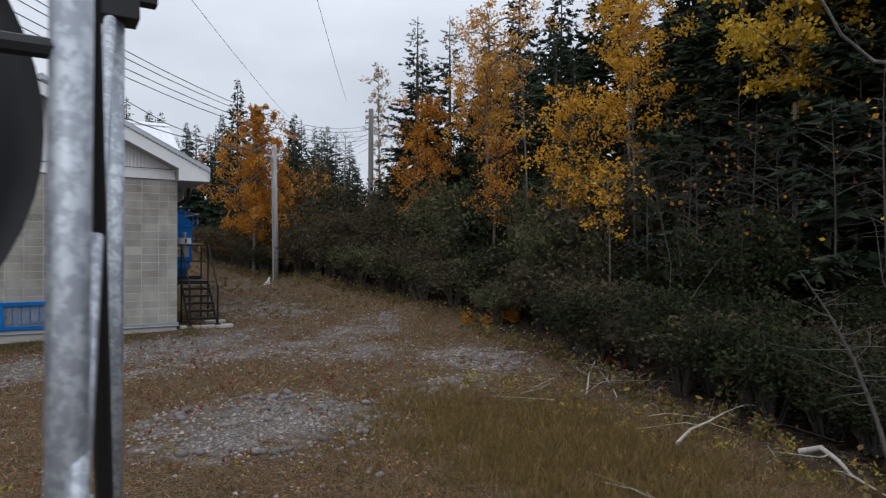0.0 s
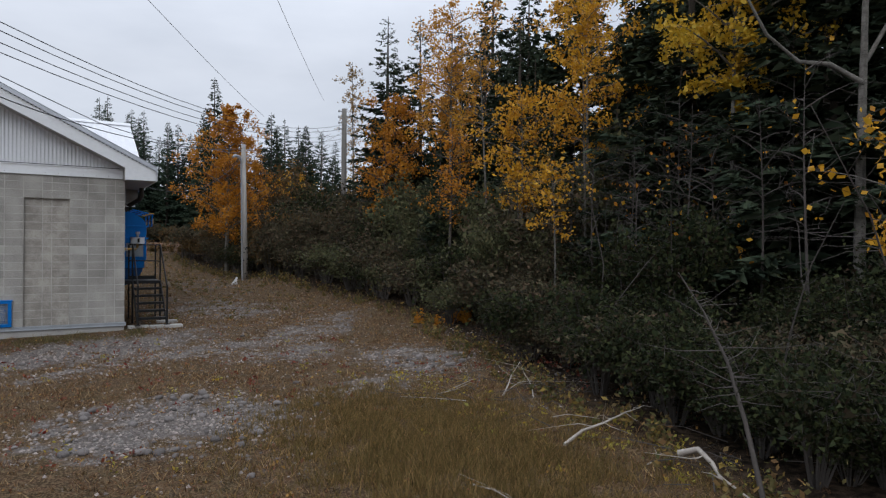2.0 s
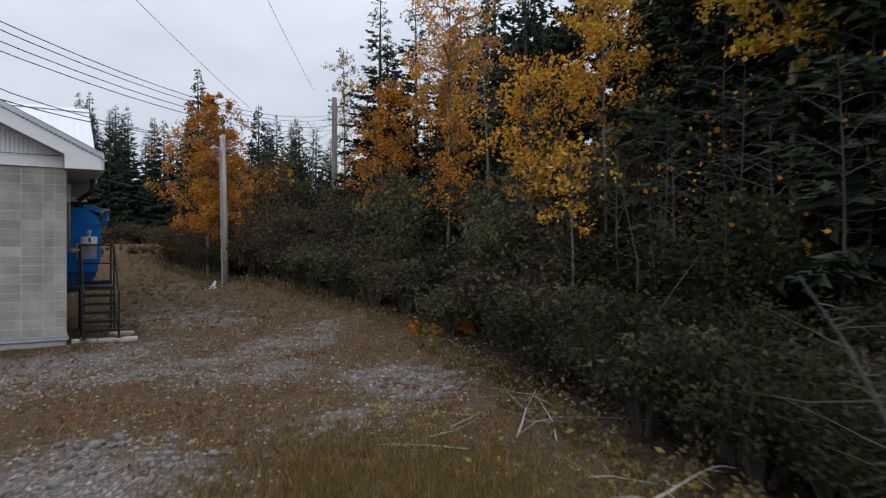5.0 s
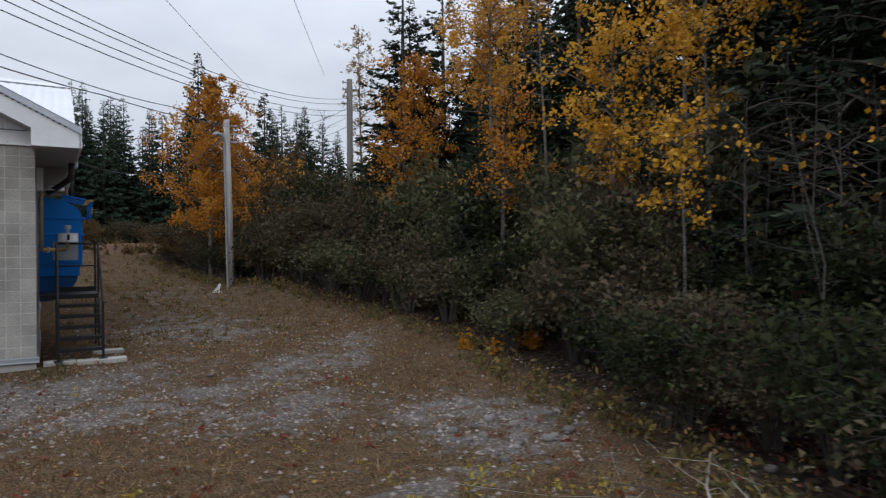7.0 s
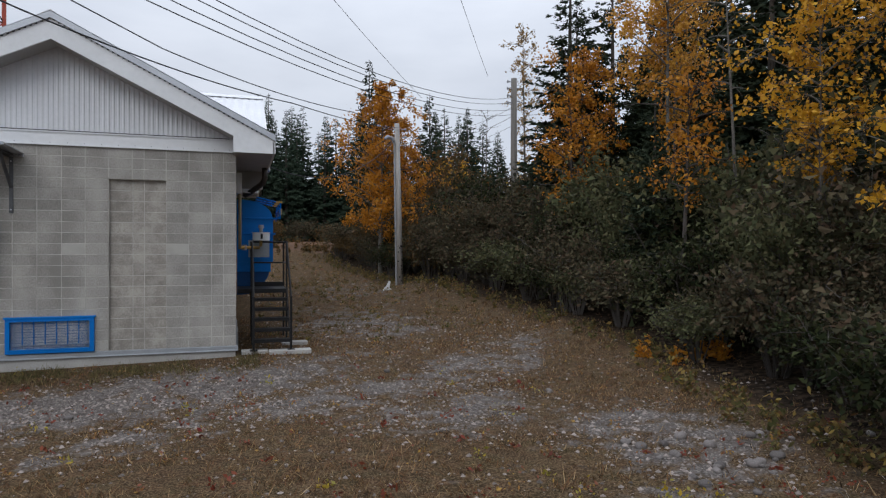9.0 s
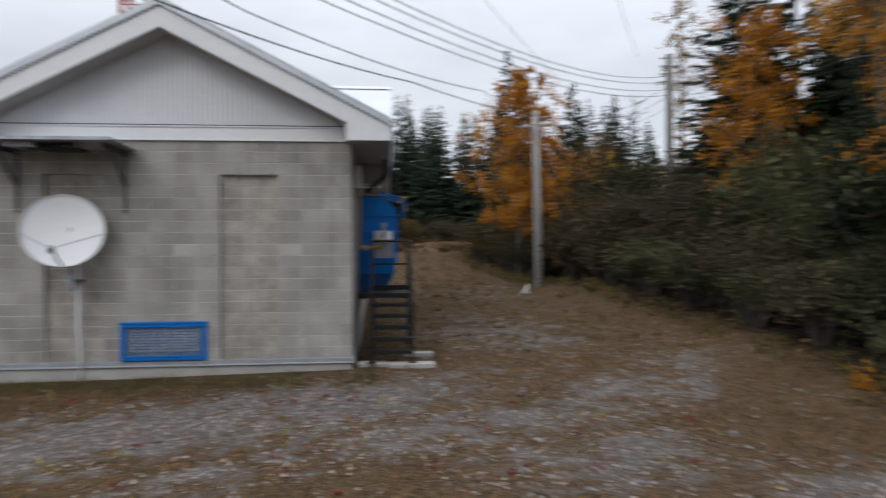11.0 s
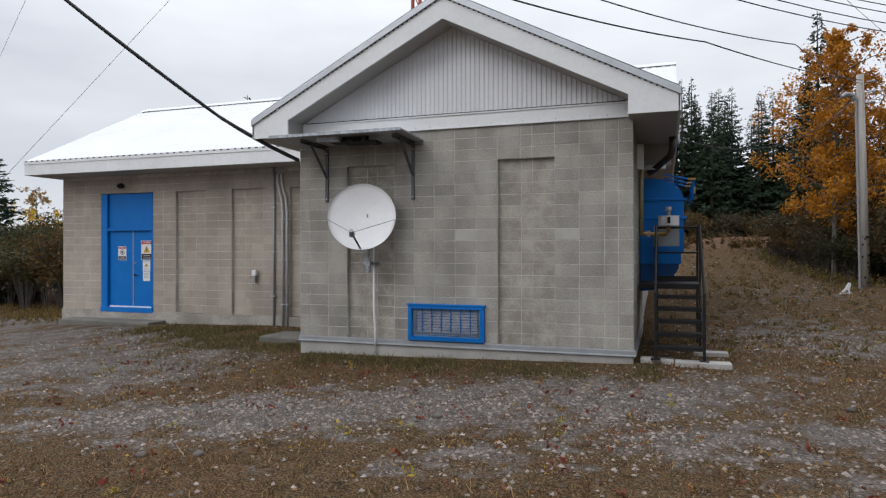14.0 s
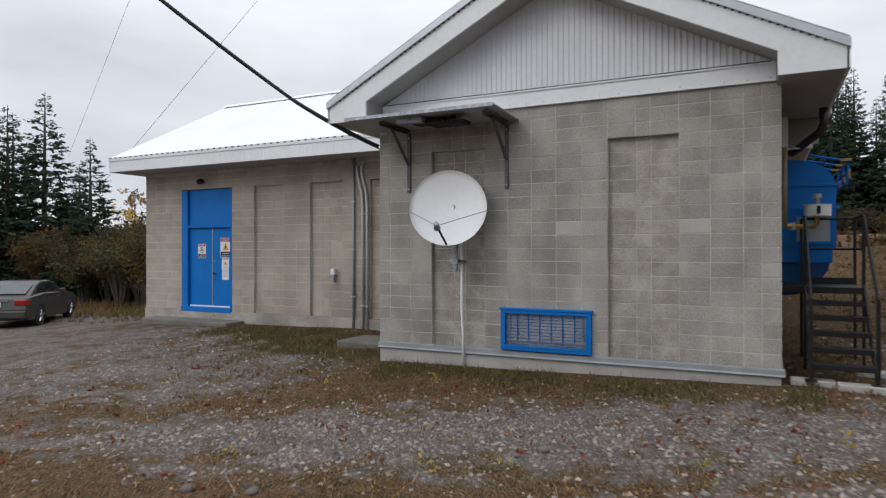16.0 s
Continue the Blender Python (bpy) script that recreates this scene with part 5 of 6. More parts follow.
def hardwood(x, y, top, spread, low, leaf, n, seed, size=0.085, lean=(0, 0), trunk_r=0.07, label="", name="birch_tree", bare=0.12, limbs=14, cone=0.0, bark=None):
    """A slim tree: a bent trunk, rising limbs with twigs, and leaves in loose clumps along the twigs."""
    g = np.random.default_rng(seed)
    z0 = hz(x, y) - 0.1
    h = top - z0
    P = [(lean[0] * q * q * h + 0.05 * math.sin(3 * q + seed), lean[1] * q * q * h + 0.05 * math.cos(4 * q + seed), h * q * 0.97) for q in np.linspace(0, 1, 9)]
    runs = [(P, [trunk_r * (1.05 - 0.95 * i / 8) for i in range(9)])]
    C = []
    per = max(1, n // (limbs * 5))
    for k in range(limbs):
        q = low + (0.97 - low) * ((k + g.uniform(0, 0.8)) / limbs)
        i = min(7, int(q * 8))
        f = q * 8 - i
        o = np.array(P[i]) * (1 - f) + np.array(P[i + 1]) * f
        a = k * 2.4 + g.uniform(-0.5, 0.5)
        l = spread * g.uniform(0.35, 1.2) * (1 - cone * max(0, (q - low) / (1 - low))) * math.sqrt(max(0.12, math.sin(math.pi * min(1, (1 - q) / (1 - low) * 0.8 + 0.14))))
        d = np.array((math.cos(a), math.sin(a), g.uniform(0.35, 0.9)))
        B = [o + d * l * t - np.array((0, 0, 0.28 * l * t * t)) for t in np.linspace(0, 1, 5)]
        runs.append((B, [trunk_r * 0.36 * (1 - 0.85 * t) for t in np.linspace(0, 1, 5)]))
        for j in range(5):
            b = B[1 + j % 4] * 0.7 + B[min(4, 2 + j % 4)] * 0.3
            e = b + g.normal(0, 1, 3) * np.array((0.32, 0.32, 0.22)) * (0.6 + 0.4 * l)
            runs.append(([b, (b + e) / 2 + g.normal(0, 0.03, 3), e], [trunk_r * 0.11, trunk_r * 0.08, 0.003]))
            if g.uniform() < bare:
                continue
            m = max(2, int(per * g.uniform(0.35, 1.65)))
            t = g.uniform(0.35, 1.15, (m, 1))
            C.append(b + (e - b) * t + g.normal(0, 1, (m, 3)) * np.array((0.10, 0.10, 0.11)) * (0.5 + 0.45 * l))
    trunk = tubes_mesh("trunk", runs, 6)
    crown = leaves_mesh("crown", np.concatenate(C), size, rng=g)
    return tree(name, label, trunk, crown, bark or BARK_B, leaf, (x, y, z0), "autumn trees")


OL = "birch with thick orange autumn leaves and pale trunk"
GL = "young aspen with golden autumn leaves"
YL = "aspen with yellow leaves and pale grey trunk"
hardwood(6.15, 14.9, 9.5, 3.1, 0.2, ORANGE, 21000, 11, 0.066, trunk_r=0.10, label=OL, limbs=50, cone=0.75, bare=0.16)
hardwood(7.6, 15.6, 7.2, 1.9, 0.25, ORANGE, 4600, 12, 0.064, trunk_r=0.07, label=OL, limbs=24, cone=0.6)
hardwood(9.9, 16.8, 6.6, 1.2, 0.3, GOLD, 1395, 13, 0.068, label=GL, bare=0.4)
hardwood(11.3, 6.3, 8.8, 2.0, 0.42, ORANGE, 7600, 14, 0.062, label=OL, bark=TWIG, limbs=24, cone=0.4)
hardwood(10.2, 5.0, 6.6, 1.2, 0.42, ORANGE, 2600, 15, 0.058, label=OL, bark=TWIG, limbs=18, bare=0.25)
hardwood(11.2, 1.5, 11.4, 2.0, 0.54, ORANGE_L, 9600, 16, 0.058, trunk_r=0.08, label=GL, limbs=26, bare=0.25)
hardwood(12.7, 3.2, 10.4, 1.7, 0.5, ORANGE_L, 5200, 17, 0.056, trunk_r=0.08, label=OL, limbs=20, bare=0.3)
hardwood(8.85, -2.1, 5.7, 1.15, 0.55, ORANGE, 2300, 18, 0.054, label=OL, bark=TWIG, limbs=20, bare=0.25)
hardwood(9.6, -4.6, 6.6, 1.6, 0.48, GOLD, 5200, 19, 0.056, label=GL, trunk_r=0.05, limbs=26, bare=0.2, cone=0.35)
hardwood(8.9, -6.8, 4.3, 0.95, 0.6, GOLD, 1250, 20, 0.056, label=GL, trunk_r=0.04, limbs=14, bare=0.2)
hardwood(10.8, -5.9, 9.2, 1.4, 0.52, GOLD, 5200, 21, 0.056, label=GL, trunk_r=0.05, limbs=18, bare=0.25)
hardwood(13.2, -3.6, 12.4, 1.5, 0.62, GOLD, 5600, 22, 0.06, label=GL, trunk_r=0.085, limbs=26, bare=0.2)
hardwood(10.6, -1.6, 9.2, 0.9, 0.6, GOLD, 260, 40, 0.054, lean=(-0.03, 0.0), label="leaning pale birch with a nearly bare crown", trunk_r=0.06, limbs=16, bare=0.8)
hardwood(10.75, -10.5, 9.8, 2.6, 0.55, LEMON, 11500, 23, 0.068, label=YL, trunk_r=0.085, limbs=26, bare=0.2)
aspen = hardwood(10.4, -13.2, 10.5, 1.7, 0.74, LEMON, 1900, 24, 0.075, lean=(0.0, 0.0), label=YL, trunk_r=0.115, limbs=16)
for pts, rr in (([(0.0, 0.0, 5.2), (-0.45, 0.35, 5.55), (-0.9, 0.65, 5.6), (-1.3, 1.0, 6.1), (-1.5, 1.3, 6.9)], 0.05), ([(0.05, 0, 5.6), (0.5, -0.2, 6.4), (0.7, -0.3, 7.4)], 0.045)):
    put("limb", tubes_mesh("limb", [(pts, [rr * (1 - 0.7 * k / len(pts)) for k in range(len(pts))])], 7), BARK_B, aspen, smooth=True)
hardwood(7.75, -14.85, 4.3, 1.0, 0.48, GOLD, 620, 25, 0.078, label="sapling with few large golden leaves", trunk_r=0.035, bare=0.35)
hardwood(10.6, -8.9, 4.6, 1.7, 0.35, ORANGE, 558, 26, 0.076, label="nearly bare sapling with few orange leaves", trunk_r=0.045, bare=0.7, limbs=22, bark=TWIG)
hardwood(9.9, -10.6, 4.2, 1.6, 0.3, ORANGE, 310, 27, 0.068, label="nearly bare sapling with few orange leaves", trunk_r=0.04, bare=0.8, limbs=22, bark=TWIG)
hardwood(11.4, -10.4, 5.0, 1.5, 0.3, GOLD, 465, 28, 0.076, label="nearly bare sapling with few orange leaves", trunk_r=0.04, bare=0.7, limbs=20, bark=TWIG)
for i, (x, y, h) in enumerate(((9.5, -7.6, 4.4), (10.1, -6.2, 5.2), (10.0, -8.3, 4.8), (9.3, -9.0, 4.0), (10.8, -7.5, 5.6), (9.2, -5.1, 4.2), (10.4, -9.4, 6.4), (11.2, -8.3, 7.2), (9.6, -10.2, 5.2), (10.9, -11.6, 6.8), (9.4, -11.9, 5.0), (11.6, -6.4, 7.5), (9.0, -13.0, 5.4), (10.2, -3.4, 6.0))):
    hardwood(x, y, h, 0.9, 0.45, GOLD, 40, 60 + i, 0.06, label="thin leafless stem at the dark forest edge", trunk_r=0.035, bare=0.9, limbs=14, bark=TWIG)
hardwood(12.8, 19.0, 9.6, 1.2, 0.5, GOLD, 387, 29, 0.061, label="bare pale birch beyond the poles", bare=0.9)
hardwood(11.2, 20.0, 8.6, 1.0, 0.5, GOLD, 310, 30, 0.061, label="bare pale birch beyond the poles", bare=0.9)
hardwood(13.4, 15.0, 6.0, 1.5, 0.3, LEMON, 2325, 31, 0.068, label=YL)
hardwood(-39.5, 21.3, 6.2, 1.2, 0.2, LARCH, 1500, 32, 0.12, label="yellowing larch beyond the lot", name="larch_tree", limbs=24)
hardwood(12.3, 13.2, 12.4, 0.75, 0.3, LARCH, 2600, 33, 0.07, label="tall tan larch at the forest edge", name="larch_tree", limbs=34)
for i, (x, y) in enumerate(((-33, 17), (-36, 19), (-29.5, 18), (-42, 17))):
    hardwood(x, y, 3.6 + (i % 3) * 0.5, 1.6, 0.2, LEMON, 900, 60 + i, 0.13, label="yellow-green small tree beyond the lot", limbs=14)


def shrub_meshes(seed, n, r, h, leaf):
    g = np.random.default_rng(seed)
    runs, C = [], []
    for k in range(16):
        a = g.uniform(0, 2 * math.pi)
        l = g.uniform(0.55, 1.0)
        e = np.array((math.cos(a) * r * l * g.uniform(0.2, 1), math.sin(a) * r * l * g.uniform(0.2, 1), h * g.uniform(0.6, 1.05)))
        m = e * 0.5 + np.array((0, 0, 0.12 * h)) + g.normal(0, 0.07, 3)
        runs.append(([(0.1 * e[0], 0.1 * e[1], -0.1), m, e], [0.018, 0.011, 0.004]))
        for j in range(6):
            b = m * (1 - j / 6) + e * (j / 6)
            t = b + g.normal(0, 1, 3) * np.array((0.32, 0.32, 0.16)) * r * 0.8
            runs.append(([b, t], [0.005, 0.002]))
            c = int(n / 96 * g.uniform(0.4, 1.6))
            u = g.uniform(0.2, 1.15, (c, 1))
            C.append(b + (t - b) * u + g.normal(0, 0.085 * h ** 0.5, (c, 3)))
    C = np.concatenate(C)
    C[:, 2] = np.abs(C[:, 2])
    C = C[g.uniform(0, 1, len(C)) < 0.75 + 0.4 * C[:, 2] / h]
    return tubes_mesh("stems", runs, 3), leaves_mesh("foliage", C, leaf * 1.12, long=1.5, rng=g, corners=3)


BUSH = {}
for key, m in (("brown", SHRUB), ("green", SHRUB_SHADED), ("olive", SHRUB_L), ("rusty", SHRUB_O)):
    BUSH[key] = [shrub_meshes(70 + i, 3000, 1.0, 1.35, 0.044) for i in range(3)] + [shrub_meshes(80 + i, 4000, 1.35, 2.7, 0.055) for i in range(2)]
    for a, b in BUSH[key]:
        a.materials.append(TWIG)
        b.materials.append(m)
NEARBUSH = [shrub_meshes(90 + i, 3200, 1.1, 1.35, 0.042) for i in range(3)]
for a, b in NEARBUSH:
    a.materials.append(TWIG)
    b.materials.append(SHRUB_SHADED)
TEXT = {"brown": "dense dull olive-brown shrub at the forest edge", "green": "dense green leafy shrub with forest shade in its leaf colour", "olive": "tall leafy olive-green shrub at the forest edge", "rusty": "thin rusty brown autumn shrub"}


def bush(x, y, key, s=1.0, tall=1.0, near=False, high=False):
    a, b = random.choice(NEARBUSH if near else BUSH[key][3:] if high else BUSH[key][:3])
    t = thing("shrub", TEXT[key], "shrub", (x, y, hz(x, y) - 0.03), "shrubs of the forest edge", turn=random.uniform(0, 360))
    t.scale = (s, s, s * tall)
    for nm, me in (("woody_base", a), ("foliage", b)):
        new(nm, me).parent = t


g5 = np.random.default_rng(55)
for (xa, ya), (xb, yb) in zip(EDGE, EDGE[1:]):
    for row, (depth, cnt) in enumerate(((0.6, 3), (1.7, 2), (3.0, 2), (4.8, 2))):
        for k in range(cnt):
            q = (k + g5.uniform(0, 1)) / cnt
            x, y = xa + (xb - xa) * q + depth + g5.uniform(-0.3, 0.5), ya + (yb - ya) * q + g5.uniform(-0.3, 0.3)
            if math.hypot(x - 5.95, y - 10.7) < 1.3:
                continue
            # Towards the near right the darker green leaves carry painted forest shade.
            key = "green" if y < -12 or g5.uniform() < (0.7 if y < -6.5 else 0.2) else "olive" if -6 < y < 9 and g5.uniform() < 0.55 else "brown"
            if y > 9 and g5.uniform() < 0.4:
                key = "rusty"
            s = g5.uniform(0.75, 1.2) * (0.85 if y < -12 else 1.0 if y < -6 else (1.25, 1.05, 1.35, 1.6)[row])
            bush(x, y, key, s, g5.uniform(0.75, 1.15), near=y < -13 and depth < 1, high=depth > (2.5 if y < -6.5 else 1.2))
for i in range(34):
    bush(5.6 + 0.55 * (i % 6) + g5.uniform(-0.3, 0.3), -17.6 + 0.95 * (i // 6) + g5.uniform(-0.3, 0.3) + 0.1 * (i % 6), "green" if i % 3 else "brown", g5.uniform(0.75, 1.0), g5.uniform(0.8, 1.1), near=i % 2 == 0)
for i in range(57):
    bush(-23.5 - 1.05 * (i % 19) + g5.uniform(-0.4, 0.4), 9.6 + 0.17 * (i % 19) + (i // 19) * 1.7 + g5.uniform(-0.5, 0.5), ("rusty", "brown", "olive")[i % 3], g5.uniform(0.95, 1.35) + 0.15 * (i // 19), g5.uniform(0.8, 1.1), high=True)
for i in range(10):
    bush(-1 + i * 1.6, 28.5 + g5.uniform(-0.8, 0.8), "brown" if i % 2 else "rusty", g5.uniform(0.8, 1.2))

# bank of bare rusty earth
EARTH = mat("rusty_earth", (0.125, 0.055, 0.023), (0.06, 0.036, 0.02), rough=0.95, scale=2, fine=30, bump=0.5)
bx, by = np.meshgrid(np.linspace(0.5, 9.0, 40), np.linspace(22.5, 27.5, 26))
bz = height(bx, by) + 0.35 * np.exp(-((by - 25.2) / 1.0) ** 2) * np.exp(-((bx - 4.6) / 2.6) ** 4) + 0.03 * np.sin(7 * bx) * np.cos(9 * by) - 0.02
bi = np.arange(bx.size).reshape(bx.shape)
tagged(put("earth_bank", fast("earth_bank", np.stack([bx, by, bz], -1).reshape(-1, 3), np.stack([bi[:-1, :-1], bi[:-1, 1:], bi[1:, 1:], bi[1:, :-1]], -1).reshape(-1, 4)), EARTH, smooth=True), "low bank of bare rusty earth", "earth bank", kind="structure")


# ---- dead wood ----
def branch(label, pts, r, material=DEADWOOD, twigs=0, seed=0, name="dead_branch"):
    g = np.random.default_rng(seed)
    o = np.array(pts[0])
    P = [np.array(p) - o for p in pts]
    t = thing(name, label, "branch", tuple(o))
    put("stem", tubes_mesh("stem", [(P, [r * (1 - 0.8 * i / (len(P) - 1)) for i in range(len(P))])], 8), material, t, smooth=True)
    for k in range(twigs):
        q = g.uniform(0.3, 0.98) * (len(P) - 1)
        i = min(len(P) - 2, int(q))
        b = P[i] + (P[i + 1] - P[i]) * (q - i)
        d = g.normal(0, 1, 3)
        d[2] = abs(d[2]) * 0.3
        l = g.uniform(0.25, 0.9)
        mid = b + d * l * 0.3 + g.normal(0, 0.03, 3)
        e = mid + d * l * 0.35 + g.normal(0, 0.08, 3)
        put("twig", tubes_mesh("twig", [([b, b * 0.5 + mid * 0.5 + g.normal(0, 0.015, 3), mid, e], [r * 0.26, r * 0.2, r * 0.14, 0.0015])], 4), material, t)
    return t


branch("leaning bare dead sapling with thin twigs", [(4.1, -15.3, -0.4), (4.18, -15.05, 0.3), (4.25, -14.8, 0.85), (4.2, -14.55, 1.35), (4.06, -14.33, 1.77)], 0.028, TWIG, 34, 1, "dead_sapling")
branch("pale forked dead branch on the turf", [(3.45, -13.22, -0.3), (3.85, -13.1, -0.22), (4.3, -13.03, -0.2), (4.7, -13.02, -0.12), (5.0, -13.0, -0.1)], 0.022, DEADWOOD, 7, 2)
branch("bleached crooked log among weeds", [(4.13, -14.3, -0.22), (4.19, -14.5, -0.13), (4.12, -14.72, -0.2), (4.0, -14.9, -0.27), (3.95, -15.25, -0.36)], 0.04, DEADWOOD, 2, 3)
branch("thin pale stick on the dry grass", [(1.88, -13.6, -0.36), (1.93, -13.9, -0.33), (1.98, -14.25, -0.37)], 0.011, DEADWOOD, 1, 4)
branch("pale crooked branch at the shrub foot", [(4.54, -10.58, -0.36), (4.85, -10.3, -0.28), (5.1, -10.05, -0.2), (5.5, -9.8, -0.02)], 0.018, DEADWOOD, 7, 5)
branch("pale curved twig on gravel", [(4.9, -10.9, -0.38), (5.2, -10.5, -0.3), (5.35, -10.1, -0.15)], 0.014, DEADWOOD, 5, 6)
for i in range(34):
    x, y = 4.0 + g5.uniform(-0.5, 1.8), -12.7 + g5.uniform(-2.4, 3.4)
    a = g5.uniform(0, 6.3)
    l = g5.uniform(0.4, 1.1)
    branch("thin grey dead twig in the brush pile", [(x, y, hz(x, y) + 0.05), (x + l * 0.5 * math.cos(a), y + l * 0.5 * math.sin(a), hz(x, y) + g5.uniform(0.05, 0.25)), (x + l * math.cos(a + 0.4), y + l * math.sin(a + 0.4), hz(x, y) + g5.uniform(0.05, 0.3))], 0.008, DEADWOOD if i % 6 == 0 else TWIG, 3, 20 + i)
# bare grey stems standing in the shrub belt
for i in range(26):
    q = g5.uniform(0, 9)
    k = int(q)
    x, y = EDGE[k][0] + (EDGE[k + 1][0] - EDGE[k][0]) * (q - k) + g5.uniform(0.8, 4.5), EDGE[k][1] + (EDGE[k + 1][1] - EDGE[k][1]) * (q - k)
    h = g5.uniform(1.8, 3.8)
    dx, dy = g5.normal(0, 0.25, 2)
    branch("bare grey stem standing in the shrubs", [(x, y, hz(x, y) - 0.1), (x + dx * 0.3 + g5.normal(0, 0.06), y + dy * 0.3, hz(x, y) + h * 0.25), (x + dx * 0.9 + g5.normal(0, 0.1), y + dy * 0.9 + g5.normal(0, 0.1), hz(x, y) + h * 0.5), (x + dx * 1.9 + g5.normal(0, 0.12), y + dy * 1.9, hz(x, y) + h * 0.76), (x + dx * 3.2, y + dy * 3.2, hz(x, y) + h)], 0.017, TWIG, 12, 50 + i, "bare_stem")


# ---- stones ----
def stone_mesh(seed, sub=2):
    bm = bmesh.new()
    bmesh.ops.create_icosphere(bm, subdivisions=sub, radius=1)
    for v in bm.verts:
        k = 1 + 0.28 * noise.noise(v.co * 1.3 + Vector((seed * 7.1, seed * 3.3, 0)))
        v.co = Vector((v.co.x * k, v.co.y * k * 0.85, v.co.z * k * 0.6))
    me = bpy.data.meshes.new("rock")
    bm.to_mesh(me)
    bm.free()
    me.materials.append(ROCK)
    me.shade_smooth()
    return me


RM = [stone_mesh(i) for i in range(6)]


def rock(x, y, r, label="smooth grey-white field rock lying on gravel"):
    ob = tagged(new("rock", random.choice(RM)), label, "rock", "loose rocks")
    ob.matrix_basis = pose(x, y, hz(x, y) + r * 0.28, random.uniform(-15, 15), random.uniform(-15, 15), random.uniform(0, 360)) @ Matrix.Diagonal((r, r, r, 1))


rock(0.38, -8.1, 0.08)
rock(0.1, -8.25, 0.085)
for i in range(26):
    rock(4.85 + g5.normal(0, 0.4), -7.35 + g5.normal(0, 0.5), g5.uniform(0.035, 0.085), "grey rock of a small loose pile")
for i in range(130):
    a, q = g5.uniform(0, 6.3), math.sqrt(g5.uniform(0, 1))
    rock(-0.25 + 1.8 * q * math.cos(a), -9.45 + 1.6 * q * math.sin(a), 0.022 + 0.055 * g5.uniform(0, 1) ** 2)
for i in range(26):
    rock(g5.uniform(-6, 7), g5.uniform(-12, 1) - 1.2, g5.uniform(0.03, 0.07))


def pebbles(count, seed, xr, yr, lo, hi, want):
    g = np.random.default_rng(seed)
    x, y = g.uniform(*xr, count * 5), g.uniform(*yr, count * 5)
    ok = g.uniform(0, 1, count * 5) < want(x, y)
    x, y = x[ok][:count], y[ok][:count]
    n = len(x)
    r = lo + (hi - lo) * g.uniform(0, 1, n) ** 5
    z = height(x, y) + r * 0.15
    O = np.array([(math.cos(q), math.sin(q), -0.05) for q in np.arange(6) * math.pi / 3] + [(0.05, 0.0, 0.75)])
    F = np.array([(q, (q + 1) % 6, 6) for q in range(6)])
    k = g.uniform(0.6, 1.3, (n, 7, 3))
    a = g.uniform(0, 6.3, n)
    V = O[None] * k * r[:, None, None]
    X = V[..., 0] * np.cos(a)[:, None] - V[..., 1] * np.sin(a)[:, None] + x[:, None]
    Y = V[..., 0] * np.sin(a)[:, None] + V[..., 1] * np.cos(a)[:, None] + y[:, None]
    Z = V[..., 2] + z[:, None]
    return fast("pebbles", np.stack([X, Y, Z], -1).reshape(-1, 3), (F[None] + 7 * np.arange(n)[:, None, None]).reshape(-1, 3))


def inside(x, y):
    return ((x > -6.3) & (x < 0.1) & (y > -0.1)) | ((y > 2.7) & (x < 0.1) & (x > -15.9)) | ((x > -15.8) & (x < -12.1) & (y > 1.9) & (y < 4))


tagged(put("gravel_stones", pebbles(60000, 5, (-13, 8), (-12.5, 4), 0.006, 0.036, lambda x, y: np.where(inside(x, y), 0, (gravel(x, y) ** 1.3 * 0.9 + 0.05) * (0.25 + 0.75 * sstep(-9.5, -5.5, x)))), STONE, smooth=True), "loose grey and pinkish gravel stones", "gravel", kind="stuff")


def blades(name, count, seed, xr, yr, lo, hi, want, wide=0.006, lean=0.5, tuft=10, spread=0.035):
    g = np.random.default_rng(seed)
    x, y = g.uniform(*xr, count // 2), g.uniform(*yr, count // 2)
    ok = g.uniform(0, 1, count // 2) < want(x, y)
    x, y = x[ok][:count // tuft], y[ok][:count // tuft]
    size = np.repeat(g.uniform(0.5, 1.5, len(x)), tuft)
    x, y = np.repeat(x, tuft) + g.normal(0, spread, len(x) * tuft) * size, np.repeat(y, tuft) + g.normal(0, spread, len(y) * tuft) * size
    free = ~inside(x, y)
    x, y, size = x[free], y[free], size[free]
    n = len(x)
    z = height(x, y) - 0.01
    h = g.uniform(lo, hi, n) * (0.6 + 0.8 * g.uniform(0, 1, n) ** 2) * size
    a = g.uniform(0, 6.3, n)
    d = g.normal(0, lean, (n, 2)) * h[:, None]
    w = wide * g.uniform(0.6, 1.5, n)
    b = np.stack([x, y, z], -1)
    s = np.stack([np.cos(a) * w, np.sin(a) * w, 0 * a], -1)
    m = b + np.stack([d[:, 0] * 0.35, d[:, 1] * 0.35, h * 0.6], -1)
    t = b + np.stack([d[:, 0], d[:, 1], h], -1)
    V = np.stack([b - s, b + s, m * 0.3 + t * 0.7], 1).reshape(-1, 3)
    return fast(name, V, np.arange(3 * n).reshape(-1, 3))


def turf(x, y):
    n = 0.5 + 0.5 * np.sin(x * 1.7 + np.sin(y * 1.3)) * np.cos(y * 1.9 + np.sin(x * 0.8))
    return np.where(inside(x, y), 0, (1 - gravel(x, y)) ** 2 * (0.25 + 0.75 * n) * (1 - 0.9 * shade_litter(x, y)))


